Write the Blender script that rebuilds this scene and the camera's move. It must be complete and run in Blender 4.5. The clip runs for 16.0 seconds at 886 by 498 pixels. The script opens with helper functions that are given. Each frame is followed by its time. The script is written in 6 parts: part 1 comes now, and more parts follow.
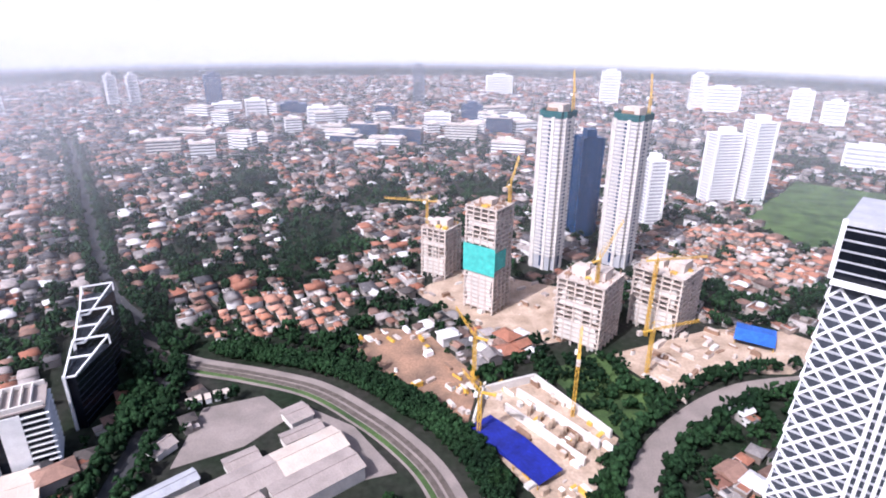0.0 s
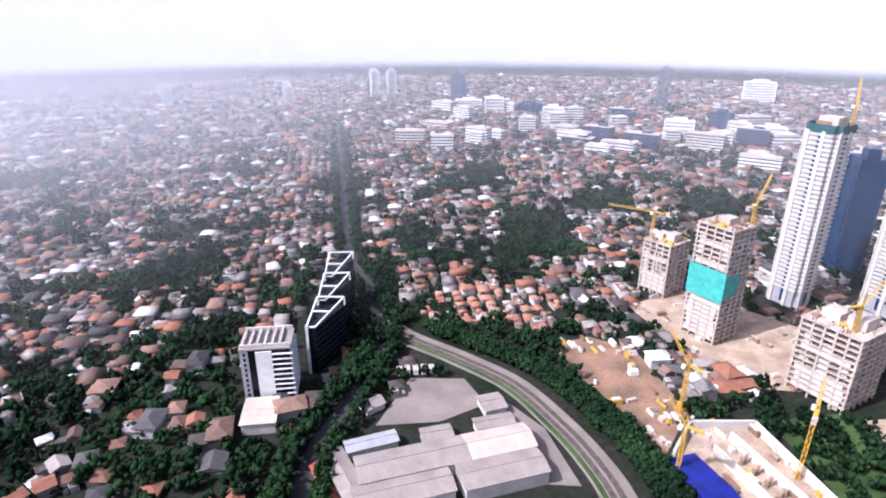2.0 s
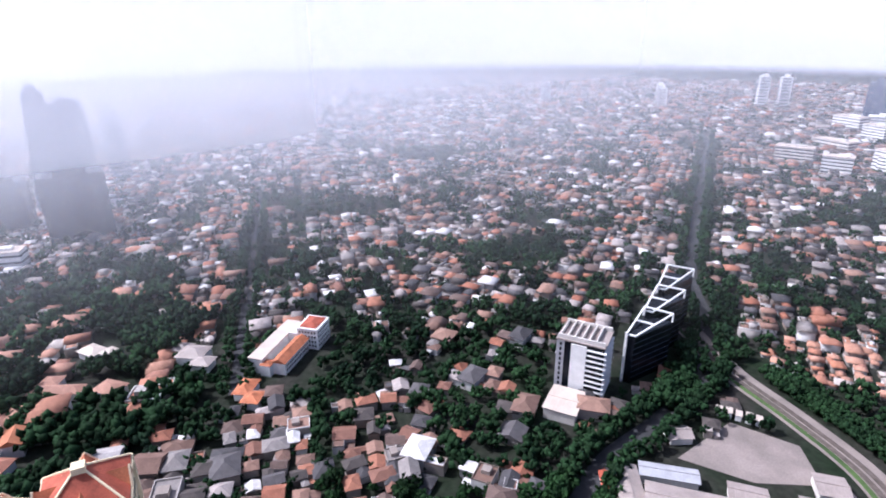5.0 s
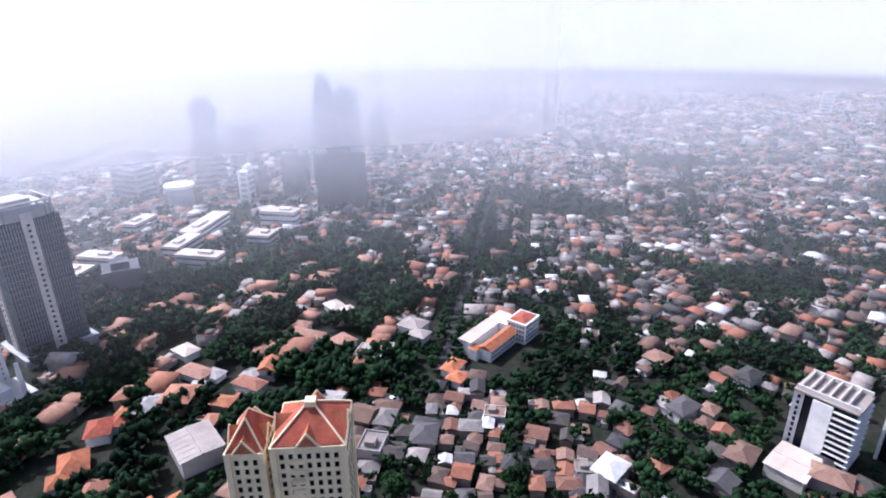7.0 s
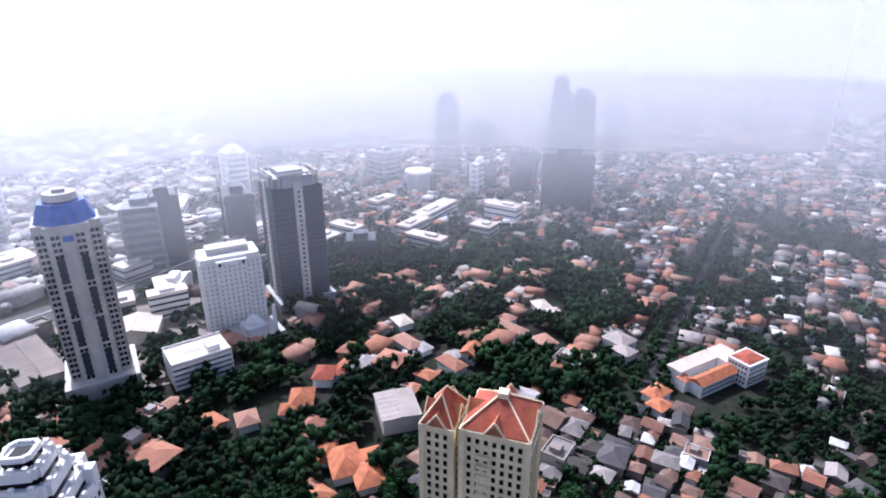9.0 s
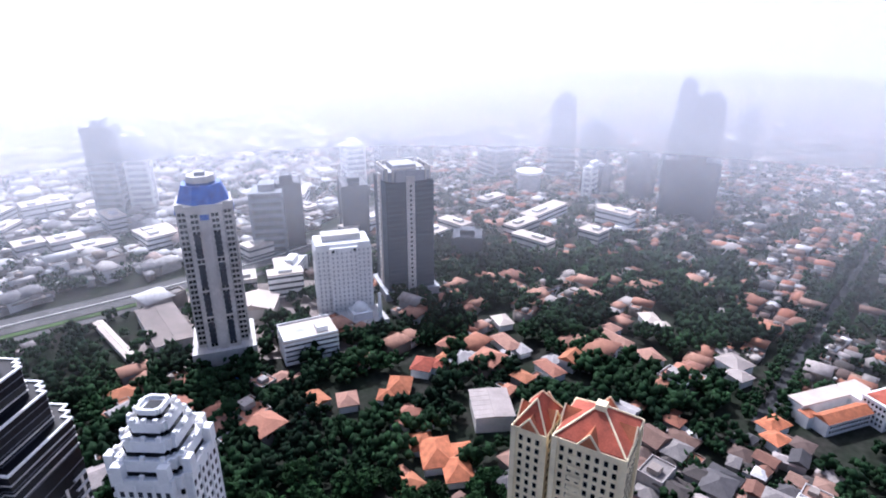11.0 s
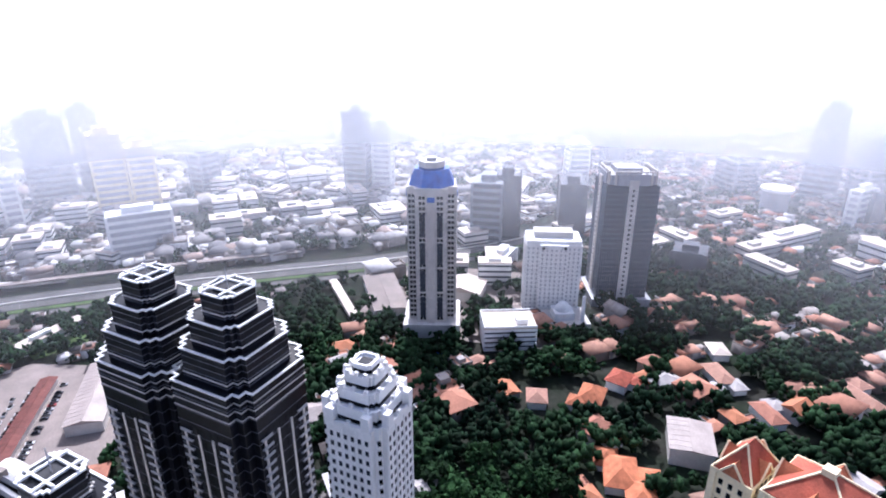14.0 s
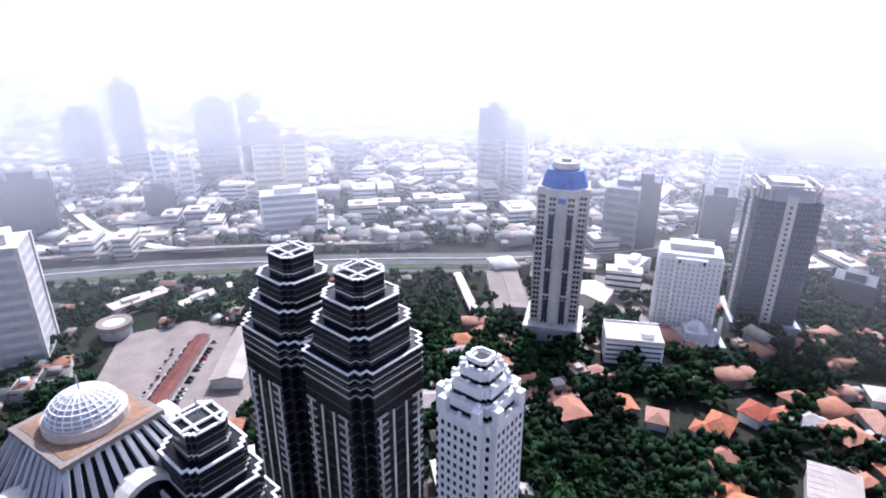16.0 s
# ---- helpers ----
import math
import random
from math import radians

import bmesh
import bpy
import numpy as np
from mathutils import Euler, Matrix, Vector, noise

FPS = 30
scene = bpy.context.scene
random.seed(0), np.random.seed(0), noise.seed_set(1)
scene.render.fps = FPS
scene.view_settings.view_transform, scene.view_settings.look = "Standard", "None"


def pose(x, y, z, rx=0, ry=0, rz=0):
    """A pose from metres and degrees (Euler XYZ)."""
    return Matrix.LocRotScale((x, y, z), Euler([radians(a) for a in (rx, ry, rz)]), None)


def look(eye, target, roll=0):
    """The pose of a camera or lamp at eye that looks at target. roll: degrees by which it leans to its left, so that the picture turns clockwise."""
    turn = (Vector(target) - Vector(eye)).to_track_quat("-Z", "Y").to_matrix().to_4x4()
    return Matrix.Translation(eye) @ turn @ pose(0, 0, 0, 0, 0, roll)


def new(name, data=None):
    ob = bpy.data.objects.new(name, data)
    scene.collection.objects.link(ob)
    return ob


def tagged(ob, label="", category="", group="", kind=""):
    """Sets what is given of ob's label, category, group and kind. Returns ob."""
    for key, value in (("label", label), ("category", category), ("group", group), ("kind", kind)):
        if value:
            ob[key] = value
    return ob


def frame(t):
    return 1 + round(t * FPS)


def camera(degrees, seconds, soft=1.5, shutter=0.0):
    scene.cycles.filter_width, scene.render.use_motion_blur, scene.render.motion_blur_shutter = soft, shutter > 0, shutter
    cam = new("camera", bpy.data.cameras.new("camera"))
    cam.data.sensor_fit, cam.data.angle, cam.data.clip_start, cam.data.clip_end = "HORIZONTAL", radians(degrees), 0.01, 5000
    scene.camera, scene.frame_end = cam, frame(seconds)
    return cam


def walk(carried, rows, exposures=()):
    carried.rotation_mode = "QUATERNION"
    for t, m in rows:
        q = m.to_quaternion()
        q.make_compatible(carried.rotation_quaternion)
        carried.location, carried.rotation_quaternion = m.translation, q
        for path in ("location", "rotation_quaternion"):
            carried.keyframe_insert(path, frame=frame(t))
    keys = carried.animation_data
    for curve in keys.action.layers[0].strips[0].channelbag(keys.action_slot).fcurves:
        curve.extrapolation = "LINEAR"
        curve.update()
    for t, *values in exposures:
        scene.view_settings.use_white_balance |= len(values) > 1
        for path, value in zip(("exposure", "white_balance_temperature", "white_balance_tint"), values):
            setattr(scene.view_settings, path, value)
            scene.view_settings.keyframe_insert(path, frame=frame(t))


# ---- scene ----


# ---- camera: stands high over the city and turns ----
EYE = (0.0, 0.0, 200.0)
cam = camera(74.99, 16.0, soft=1.9)
TURN = (
    (0.0, 68.28, -0.55, 0.04),
    (0.5, 68.23, -0.40, 5.94),
    (1.0, 68.23, -0.29, 12.19),
    (1.5, 68.21, -0.26, 18.04),
    (2.0, 68.20, -0.10, 22.61),
    (2.5, 68.23, 0.05, 28.08),
    (3.0, 68.25, 0.09, 32.31),
    (3.5, 68.27, 0.16, 38.18),
    (4.0, 68.29, 0.22, 44.06),
    (4.5, 68.36, 0.52, 50.66),
    (4.7, 68.36, 0.53, 53.38),
    (6.8, 68.47, 0.44, 78.41),
    (7.0, 68.52, 0.43, 80.59),
    (7.5, 68.76, -0.00, 86.39),
    (8.0, 68.76, -0.13, 92.05),
    (8.5, 68.72, -0.11, 97.69),
    (9.0, 68.68, 0.04, 103.38),
    (11.5, 68.50, -0.08, 116.87),
    (12.0, 68.42, -0.06, 119.94),
    (12.5, 68.39, -0.06, 123.79),
    (13.0, 68.33, -0.01, 127.98),
    (13.5, 68.31, 0.01, 132.50),
    (14.0, 68.26, -0.02, 136.81),
    (14.5, 68.24, 0.00, 140.71),
    (15.0, 68.14, -0.09, 144.42),
    (15.5, 68.08, -0.10, 147.47),
    (16.0, 68.02, -0.18, 150.27),
)
walk(cam, [(t, pose(*EYE, rx, ry, rz)) for t, rx, ry, rz in TURN],
     exposures=[(0.0, 0.4, 5600, 21), (4.5, 0.4, 5480, 19), (9.0, 0.36, 5400, 18), (11.5, 0.46, 5400, 18), (14.0, 0.66, 5430, 18), (16.0, 0.62, 5430, 18)])

# ---- light ----
SUN_YAW, SUN_UP = 136.0, 48.0
world = bpy.data.worlds.new("sky")
scene.world = world
world.use_nodes = True
wn = world.node_tree.nodes
sky = wn.new("ShaderNodeTexSky")
sky.sky_type, sky.sun_disc = "NISHITA", False
sky.sun_elevation, sky.sun_rotation = radians(SUN_UP), radians(-SUN_YAW)
sky.air_density, sky.dust_density, sky.ozone_density = 1.0, 6.0, 1.0
wn["Background"].inputs["Strength"].default_value = 0.115
world.node_tree.links.new(sky.outputs[0], wn["Background"].inputs["Color"])
lamp = bpy.data.lights.new("sun", "SUN")
lamp.energy, lamp.angle, lamp.color = 4.3, radians(0.6), (1.0, 0.95, 0.87)
sun = new("sun", lamp)
to_sun = Vector((-math.sin(radians(SUN_YAW)) * math.cos(radians(SUN_UP)),
                 math.cos(radians(SUN_YAW)) * math.cos(radians(SUN_UP)), math.sin(radians(SUN_UP))))
sun.matrix_world = look(to_sun * 900, (0, 0, 0))


# ---- materials ----
def lin(c):
    return (*c, 1.0)


def mat(name, color, rough=0.8, metal=0.0, vary=0.25, scale=0.15, fine=2.0, bump=0.3, spread=0.0, second=None, island=False, palette=None, spec=0.4):
    """Two scales of mottling, fine relief, and optional change from object to object or piece to piece."""
    m = bpy.data.materials.new(name)
    m.use_nodes = True
    n, l = m.node_tree.nodes, m.node_tree.links
    b = n["Principled BSDF"]
    b.inputs["Roughness"].default_value, b.inputs["Metallic"].default_value = rough, metal
    b.inputs["Specular IOR Level"].default_value = spec
    tc = n.new("ShaderNodeTexCoord")
    big, small = n.new("ShaderNodeTexNoise"), n.new("ShaderNodeTexNoise")
    for node, s in ((big, scale), (small, fine)):
        node.inputs["Scale"].default_value = s
        node.inputs["Detail"].default_value = 4.0
        l.new(tc.outputs["Object"], node.inputs["Vector"])
    mix = n.new("ShaderNodeMix")
    mix.data_type = "RGBA"
    dark = second or tuple(c * (1 - vary) for c in color)
    light = tuple(min(1.0, c * (1 + vary * 0.6)) for c in color)
    mix.inputs["A"].default_value, mix.inputs["B"].default_value = lin(dark), lin(light)
    ramp = n.new("ShaderNodeMapRange")
    ramp.inputs["From Min"].default_value, ramp.inputs["From Max"].default_value = 0.32, 0.68
    l.new(big.outputs["Fac"], ramp.inputs["Value"])
    l.new(ramp.outputs[0], mix.inputs["Factor"])
    out = mix.outputs["Result"]
    if palette:
        src = n.new("ShaderNodeNewGeometry").outputs["Random Per Island"] if island else n.new("ShaderNodeObjectInfo").outputs["Random"]
        cr = n.new("ShaderNodeValToRGB")
        cr.color_ramp.interpolation = "CONSTANT"
        while len(cr.color_ramp.elements) < len(palette):
            cr.color_ramp.elements.new(0.99)
        for k, c in enumerate(palette):
            cr.color_ramp.elements[k].position = k / len(palette)
            cr.color_ramp.elements[k].color = lin(c)
        l.new(src, cr.inputs["Fac"])
        mul = n.new("ShaderNodeMix")
        mul.data_type, mul.blend_type = "RGBA", "MULTIPLY"
        mul.inputs["Factor"].default_value = 1.0
        l.new(cr.outputs["Color"], mul.inputs["A"])
        l.new(out, mul.inputs["B"])
        out = mul.outputs["Result"]
    grain = n.new("ShaderNodeMix")
    grain.data_type, grain.blend_type = "RGBA", "MULTIPLY"
    gr = n.new("ShaderNodeMapRange")
    gr.inputs["From Min"].default_value, gr.inputs["From Max"].default_value = 0.3, 0.7
    gr.inputs["To Min"].default_value = 1 - vary
    l.new(small.outputs["Fac"], gr.inputs["Value"])
    grain.inputs["Factor"].default_value = 1.0
    l.new(out, grain.inputs["A"])
    l.new(gr.outputs[0], grain.inputs["B"])
    out = grain.outputs["Result"]
    if spread:
        oi = n.new("ShaderNodeNewGeometry" if island else "ShaderNodeObjectInfo")
        hs = n.new("ShaderNodeHueSaturation")
        mr = n.new("ShaderNodeMapRange")
        mr.inputs["To Min"].default_value, mr.inputs["To Max"].default_value = 1 - spread, 1 + spread
        l.new(oi.outputs["Random Per Island" if island else "Random"], mr.inputs["Value"])
        l.new(mr.outputs[0], hs.inputs["Value"])
        l.new(out, hs.inputs["Color"])
        out = hs.outputs["Color"]
    l.new(out, b.inputs["Base Color"])
    if bump:
        bp = n.new("ShaderNodeBump")
        bp.inputs["Strength"].default_value, bp.inputs["Distance"].default_value = bump, 0.3
        l.new(small.outputs["Fac"], bp.inputs["Height"])
        l.new(bp.outputs[0], b.inputs["Normal"])
    return m


M = {}
M["ground"] = mat("ground", (0.034, 0.032, 0.028), 0.95, scale=0.03, fine=0.25, vary=0.5, second=(0.016, 0.028, 0.014), spec=0.1)
M["asphalt"] = mat("asphalt", (0.11, 0.105, 0.105), 0.9, scale=0.05, fine=1.5, vary=0.3)
M["dark_asphalt"] = mat("dark_asphalt", (0.055, 0.055, 0.06), 0.9, scale=0.05, fine=1.5, vary=0.3)
M["paving"] = mat("paving", (0.27, 0.225, 0.205), 0.9, scale=0.06, fine=1.2, vary=0.22)
M["earth"] = mat("earth", (0.34, 0.20, 0.13), 0.95, scale=0.06, fine=0.7, vary=0.35, second=(0.20, 0.13, 0.09))
M["pale_earth"] = mat("pale_earth", (0.50, 0.38, 0.29), 0.95, scale=0.07, fine=0.6, vary=0.3, second=(0.34, 0.25, 0.18))
M["grass"] = mat("grass", (0.075, 0.13, 0.035), 0.95, scale=0.05, fine=1.0, vary=0.45, second=(0.03, 0.06, 0.018))
M["concrete"] = mat("concrete", (0.60, 0.51, 0.45), 0.85, scale=0.12, fine=1.3, vary=0.28)
M["pale_concrete"] = mat("pale_concrete", (0.66, 0.62, 0.58), 0.8, scale=0.12, fine=1.3, vary=0.18)
M["white_paint"] = mat("white_paint", (0.86, 0.85, 0.84), 0.6, scale=0.2, fine=1.5, vary=0.10, bump=0.1)
M["grey_paint"] = mat("grey_paint", (0.42, 0.42, 0.45), 0.6, scale=0.2, fine=1.5, vary=0.14, bump=0.1)
M["cream"] = mat("cream", (0.88, 0.75, 0.50), 0.75, scale=0.15, fine=1.5, vary=0.14, bump=0.1)
M["dark_glass"] = mat("dark_glass", (0.007, 0.009, 0.014), 0.22, scale=0.3, fine=0.8, vary=0.3, bump=0.02, spread=0.3, spec=0.22)
M["grey_glass"] = mat("grey_glass", (0.05, 0.056, 0.072), 0.25, scale=0.3, fine=0.8, vary=0.2, bump=0.02, spec=0.4)
M["blue_glass"] = mat("blue_glass", (0.015, 0.05, 0.13), 0.25, scale=0.3, fine=0.8, vary=0.3, bump=0.02)
M["blue_roof"] = mat("blue_roof", (0.04, 0.15, 0.58), 0.5, scale=0.3, fine=2, vary=0.3, bump=0.1)
M["blue_tarp"] = mat("blue_tarp", (0.014, 0.022, 0.26), 0.55, scale=0.15, fine=0.8, vary=0.35, bump=0.5)
M["teal_net"] = mat("teal_net", (0.07, 0.48, 0.43), 0.8, scale=0.25, fine=1.6, vary=0.25, bump=0.3)
M["yellow_steel"] = mat("yellow_steel", (0.70, 0.42, 0.06), 0.5, scale=0.5, fine=3, vary=0.25, bump=0.1)
M["black_panel"] = mat("black_panel", (0.006, 0.006, 0.008), 0.35, scale=0.3, fine=1.5, vary=0.4, bump=0.05, spec=0.12)
M["black_glass"] = mat("black_glass", (0.010, 0.011, 0.017), 0.28, scale=0.3, fine=1.2, vary=0.5, bump=0.05, spec=0.3)
M["slate"] = mat("slate", (0.15, 0.17, 0.21), 0.5, scale=0.1, fine=0.8, vary=0.25, bump=0.05)
M["maroon"] = mat("maroon", (0.17, 0.055, 0.045), 0.85, scale=0.3, fine=2.0, vary=0.3)
# Blue of the shadowed poolside deck, shade put into the colour.
M["water"] = mat("water", (0.02, 0.09, 0.28), 0.15, scale=0.2, fine=1.0, vary=0.2, bump=0.1)
M["ledge_grey"] = mat("ledge_grey", (0.17, 0.17, 0.19), 0.5, scale=0.3, fine=1.5, vary=0.3, bump=0.1)
M["red_tile"] = mat("red_tile", (0.44, 0.10, 0.055), 0.8, scale=0.3, fine=2.5, vary=0.3, spread=0.15)
M["orange_tile"] = mat("orange_tile", (0.52, 0.175, 0.08), 0.8, scale=0.3, fine=2.5, vary=0.3, spread=0.15)
M["metal_roof"] = mat("metal_roof", (0.37, 0.31, 0.285), 0.6, scale=0.1, fine=1.2, vary=0.2)
M["white_roof"] = mat("white_roof", (0.58, 0.49, 0.42), 0.6, scale=0.1, fine=1.2, vary=0.15)
ROOFS = [(0.38, 0.16, 0.10), (0.22, 0.13, 0.10), (0.09, 0.075, 0.07), (0.44, 0.38, 0.36), (0.12, 0.11, 0.115), (0.78, 0.75, 0.74), (0.34, 0.20, 0.15),
         (0.25, 0.12, 0.085), (0.075, 0.07, 0.075), (0.28, 0.25, 0.24), (0.15, 0.10, 0.085), (0.36, 0.14, 0.085)]
REDS = [(0.52, 0.22, 0.13), (0.44, 0.20, 0.13), (0.56, 0.30, 0.21), (0.36, 0.17, 0.12), (0.55, 0.48, 0.44), (0.48, 0.25, 0.17)]
WALLS = [(0.42, 0.38, 0.36), (0.26, 0.23, 0.21), (0.66, 0.64, 0.63), (0.22, 0.17, 0.14), (0.32, 0.27, 0.24)]
PALES = [(0.70, 0.68, 0.66), (0.48, 0.45, 0.43), (0.30, 0.28, 0.28), (0.80, 0.78, 0.77), (0.38, 0.28, 0.24), (0.20, 0.19, 0.20), (0.55, 0.50, 0.47)]
M["roof"] = mat("roof", (1, 1, 1), 0.85, scale=0.3, fine=2.0, vary=0.28, palette=ROOFS)
M["roofs"] = mat("roofs", (1, 1, 1), 0.85, scale=0.3, fine=2.0, vary=0.28, palette=ROOFS, island=True)
M["red_roofs"] = mat("red_roofs", (1, 1, 1), 0.85, scale=0.3, fine=2.0, vary=0.28, palette=REDS, island=True)
M["pale_roofs"] = mat("pale_roofs", (1, 1, 1), 0.85, scale=0.3, fine=2.0, vary=0.28, palette=PALES, island=True)
M["dark_net"] = mat("dark_net", (0.015, 0.10, 0.11), 0.8, scale=0.25, fine=1.6, vary=0.25, bump=0.3)
M["wall"] = mat("wall", (1, 1, 1), 0.85, scale=0.3, fine=2.0, vary=0.18, palette=WALLS)
M["walls"] = mat("walls", (1, 1, 1), 0.85, scale=0.3, fine=2.0, vary=0.18, palette=WALLS, island=True)
M["villa_roof"] = mat("villa_roof", (1, 1, 1), 0.85, scale=0.3, fine=2.0, vary=0.25, palette=[(0.50, 0.22, 0.14), (0.42, 0.18, 0.12), (0.50, 0.46, 0.45), (0.48, 0.26, 0.19), (0.52, 0.20, 0.10)])
M["leaf"] = mat("leaf", (0.021, 0.053, 0.017), 0.85, scale=0.35, fine=2.2, vary=0.55, bump=0.8, spread=0.5, second=(0.006, 0.016, 0.007), spec=0.08)
M["leaves"] = mat("leaves", (0.020, 0.048, 0.018), 0.85, scale=0.02, fine=2.2, vary=0.55, bump=0.8, spread=0.5, second=(0.006, 0.017, 0.009), island=True, spec=0.08)
M["bark"] = mat("bark", (0.10, 0.075, 0.05), 0.95, scale=0.6, fine=4, vary=0.35)
M["ballast"] = mat("ballast", (0.13, 0.105, 0.09), 0.95, scale=0.3, fine=2.0, vary=0.35)
M["car"] = mat("car", (1, 1, 1), 0.3, scale=1, fine=3, vary=0.1, bump=0, palette=[(0.7, 0.7, 0.7), (0.05, 0.05, 0.06), (0.3, 0.3, 0.32), (0.35, 0.04, 0.04), (0.6, 0.6, 0.62)])


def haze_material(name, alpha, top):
    """Lit shell in place of hazy air: clear at the ground and high up, more opaque on the sun's side of the city, which
    puts the sunward glare into the opacity along with denser smog.
    """
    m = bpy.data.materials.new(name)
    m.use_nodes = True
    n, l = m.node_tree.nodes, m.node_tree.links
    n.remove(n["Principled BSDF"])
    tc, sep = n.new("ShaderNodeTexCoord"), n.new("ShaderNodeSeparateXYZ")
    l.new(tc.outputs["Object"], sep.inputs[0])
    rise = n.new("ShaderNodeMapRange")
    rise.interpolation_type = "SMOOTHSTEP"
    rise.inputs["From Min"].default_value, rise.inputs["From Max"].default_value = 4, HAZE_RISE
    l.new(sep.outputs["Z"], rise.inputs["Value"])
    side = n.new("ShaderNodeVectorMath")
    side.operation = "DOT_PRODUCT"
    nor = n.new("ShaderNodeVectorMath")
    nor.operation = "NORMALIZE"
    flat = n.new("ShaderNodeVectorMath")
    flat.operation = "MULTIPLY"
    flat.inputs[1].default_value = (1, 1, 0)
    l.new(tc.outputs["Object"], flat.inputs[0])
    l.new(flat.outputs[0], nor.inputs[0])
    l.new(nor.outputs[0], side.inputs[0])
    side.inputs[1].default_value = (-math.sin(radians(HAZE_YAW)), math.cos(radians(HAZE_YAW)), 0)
    # Sunward brightness of the haze, put into the opacity with its density.
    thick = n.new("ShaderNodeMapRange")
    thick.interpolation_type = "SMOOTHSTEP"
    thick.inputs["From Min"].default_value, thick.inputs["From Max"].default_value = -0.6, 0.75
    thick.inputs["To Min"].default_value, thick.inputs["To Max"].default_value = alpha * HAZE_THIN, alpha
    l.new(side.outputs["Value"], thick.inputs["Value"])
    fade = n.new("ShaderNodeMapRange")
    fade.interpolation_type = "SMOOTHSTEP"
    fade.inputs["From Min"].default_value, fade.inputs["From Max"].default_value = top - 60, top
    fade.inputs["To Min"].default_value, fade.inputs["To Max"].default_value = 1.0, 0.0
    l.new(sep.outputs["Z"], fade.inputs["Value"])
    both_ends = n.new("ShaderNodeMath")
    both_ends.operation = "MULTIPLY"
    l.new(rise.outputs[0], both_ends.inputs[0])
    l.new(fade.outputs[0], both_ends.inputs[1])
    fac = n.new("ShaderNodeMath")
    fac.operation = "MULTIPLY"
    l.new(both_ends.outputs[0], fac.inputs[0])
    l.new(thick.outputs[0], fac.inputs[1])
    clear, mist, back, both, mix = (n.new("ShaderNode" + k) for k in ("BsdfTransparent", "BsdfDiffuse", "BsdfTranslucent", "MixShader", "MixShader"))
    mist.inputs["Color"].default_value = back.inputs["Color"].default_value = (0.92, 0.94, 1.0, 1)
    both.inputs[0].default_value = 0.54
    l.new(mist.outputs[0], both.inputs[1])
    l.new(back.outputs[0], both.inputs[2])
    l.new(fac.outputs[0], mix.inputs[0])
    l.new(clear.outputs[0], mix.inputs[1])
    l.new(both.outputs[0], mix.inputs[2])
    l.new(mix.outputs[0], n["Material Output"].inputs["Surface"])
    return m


def horizon_glow_material(name):
    """Added emissive ring for the far bright air at the horizon: glow painted white above, greyer lavender low down,
    thinning to nothing at the ground.
    """
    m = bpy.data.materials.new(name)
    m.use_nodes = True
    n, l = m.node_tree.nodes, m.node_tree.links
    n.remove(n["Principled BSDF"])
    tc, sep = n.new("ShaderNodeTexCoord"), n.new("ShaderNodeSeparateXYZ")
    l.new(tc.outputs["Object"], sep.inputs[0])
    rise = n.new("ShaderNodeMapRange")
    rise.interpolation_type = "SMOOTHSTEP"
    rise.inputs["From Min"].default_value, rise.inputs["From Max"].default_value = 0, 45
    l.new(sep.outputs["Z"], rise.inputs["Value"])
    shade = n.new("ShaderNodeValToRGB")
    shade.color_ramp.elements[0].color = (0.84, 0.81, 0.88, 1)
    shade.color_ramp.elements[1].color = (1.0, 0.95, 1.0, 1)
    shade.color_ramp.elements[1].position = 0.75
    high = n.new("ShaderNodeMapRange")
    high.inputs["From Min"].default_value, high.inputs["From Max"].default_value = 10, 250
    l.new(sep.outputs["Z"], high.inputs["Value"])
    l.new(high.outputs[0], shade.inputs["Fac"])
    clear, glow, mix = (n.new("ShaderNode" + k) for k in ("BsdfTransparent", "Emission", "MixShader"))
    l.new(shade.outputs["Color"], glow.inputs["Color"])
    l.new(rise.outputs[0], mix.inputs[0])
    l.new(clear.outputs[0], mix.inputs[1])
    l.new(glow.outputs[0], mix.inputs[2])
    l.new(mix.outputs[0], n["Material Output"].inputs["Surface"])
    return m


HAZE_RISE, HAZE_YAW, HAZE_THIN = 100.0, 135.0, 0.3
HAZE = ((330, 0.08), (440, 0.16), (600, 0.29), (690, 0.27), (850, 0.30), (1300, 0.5))


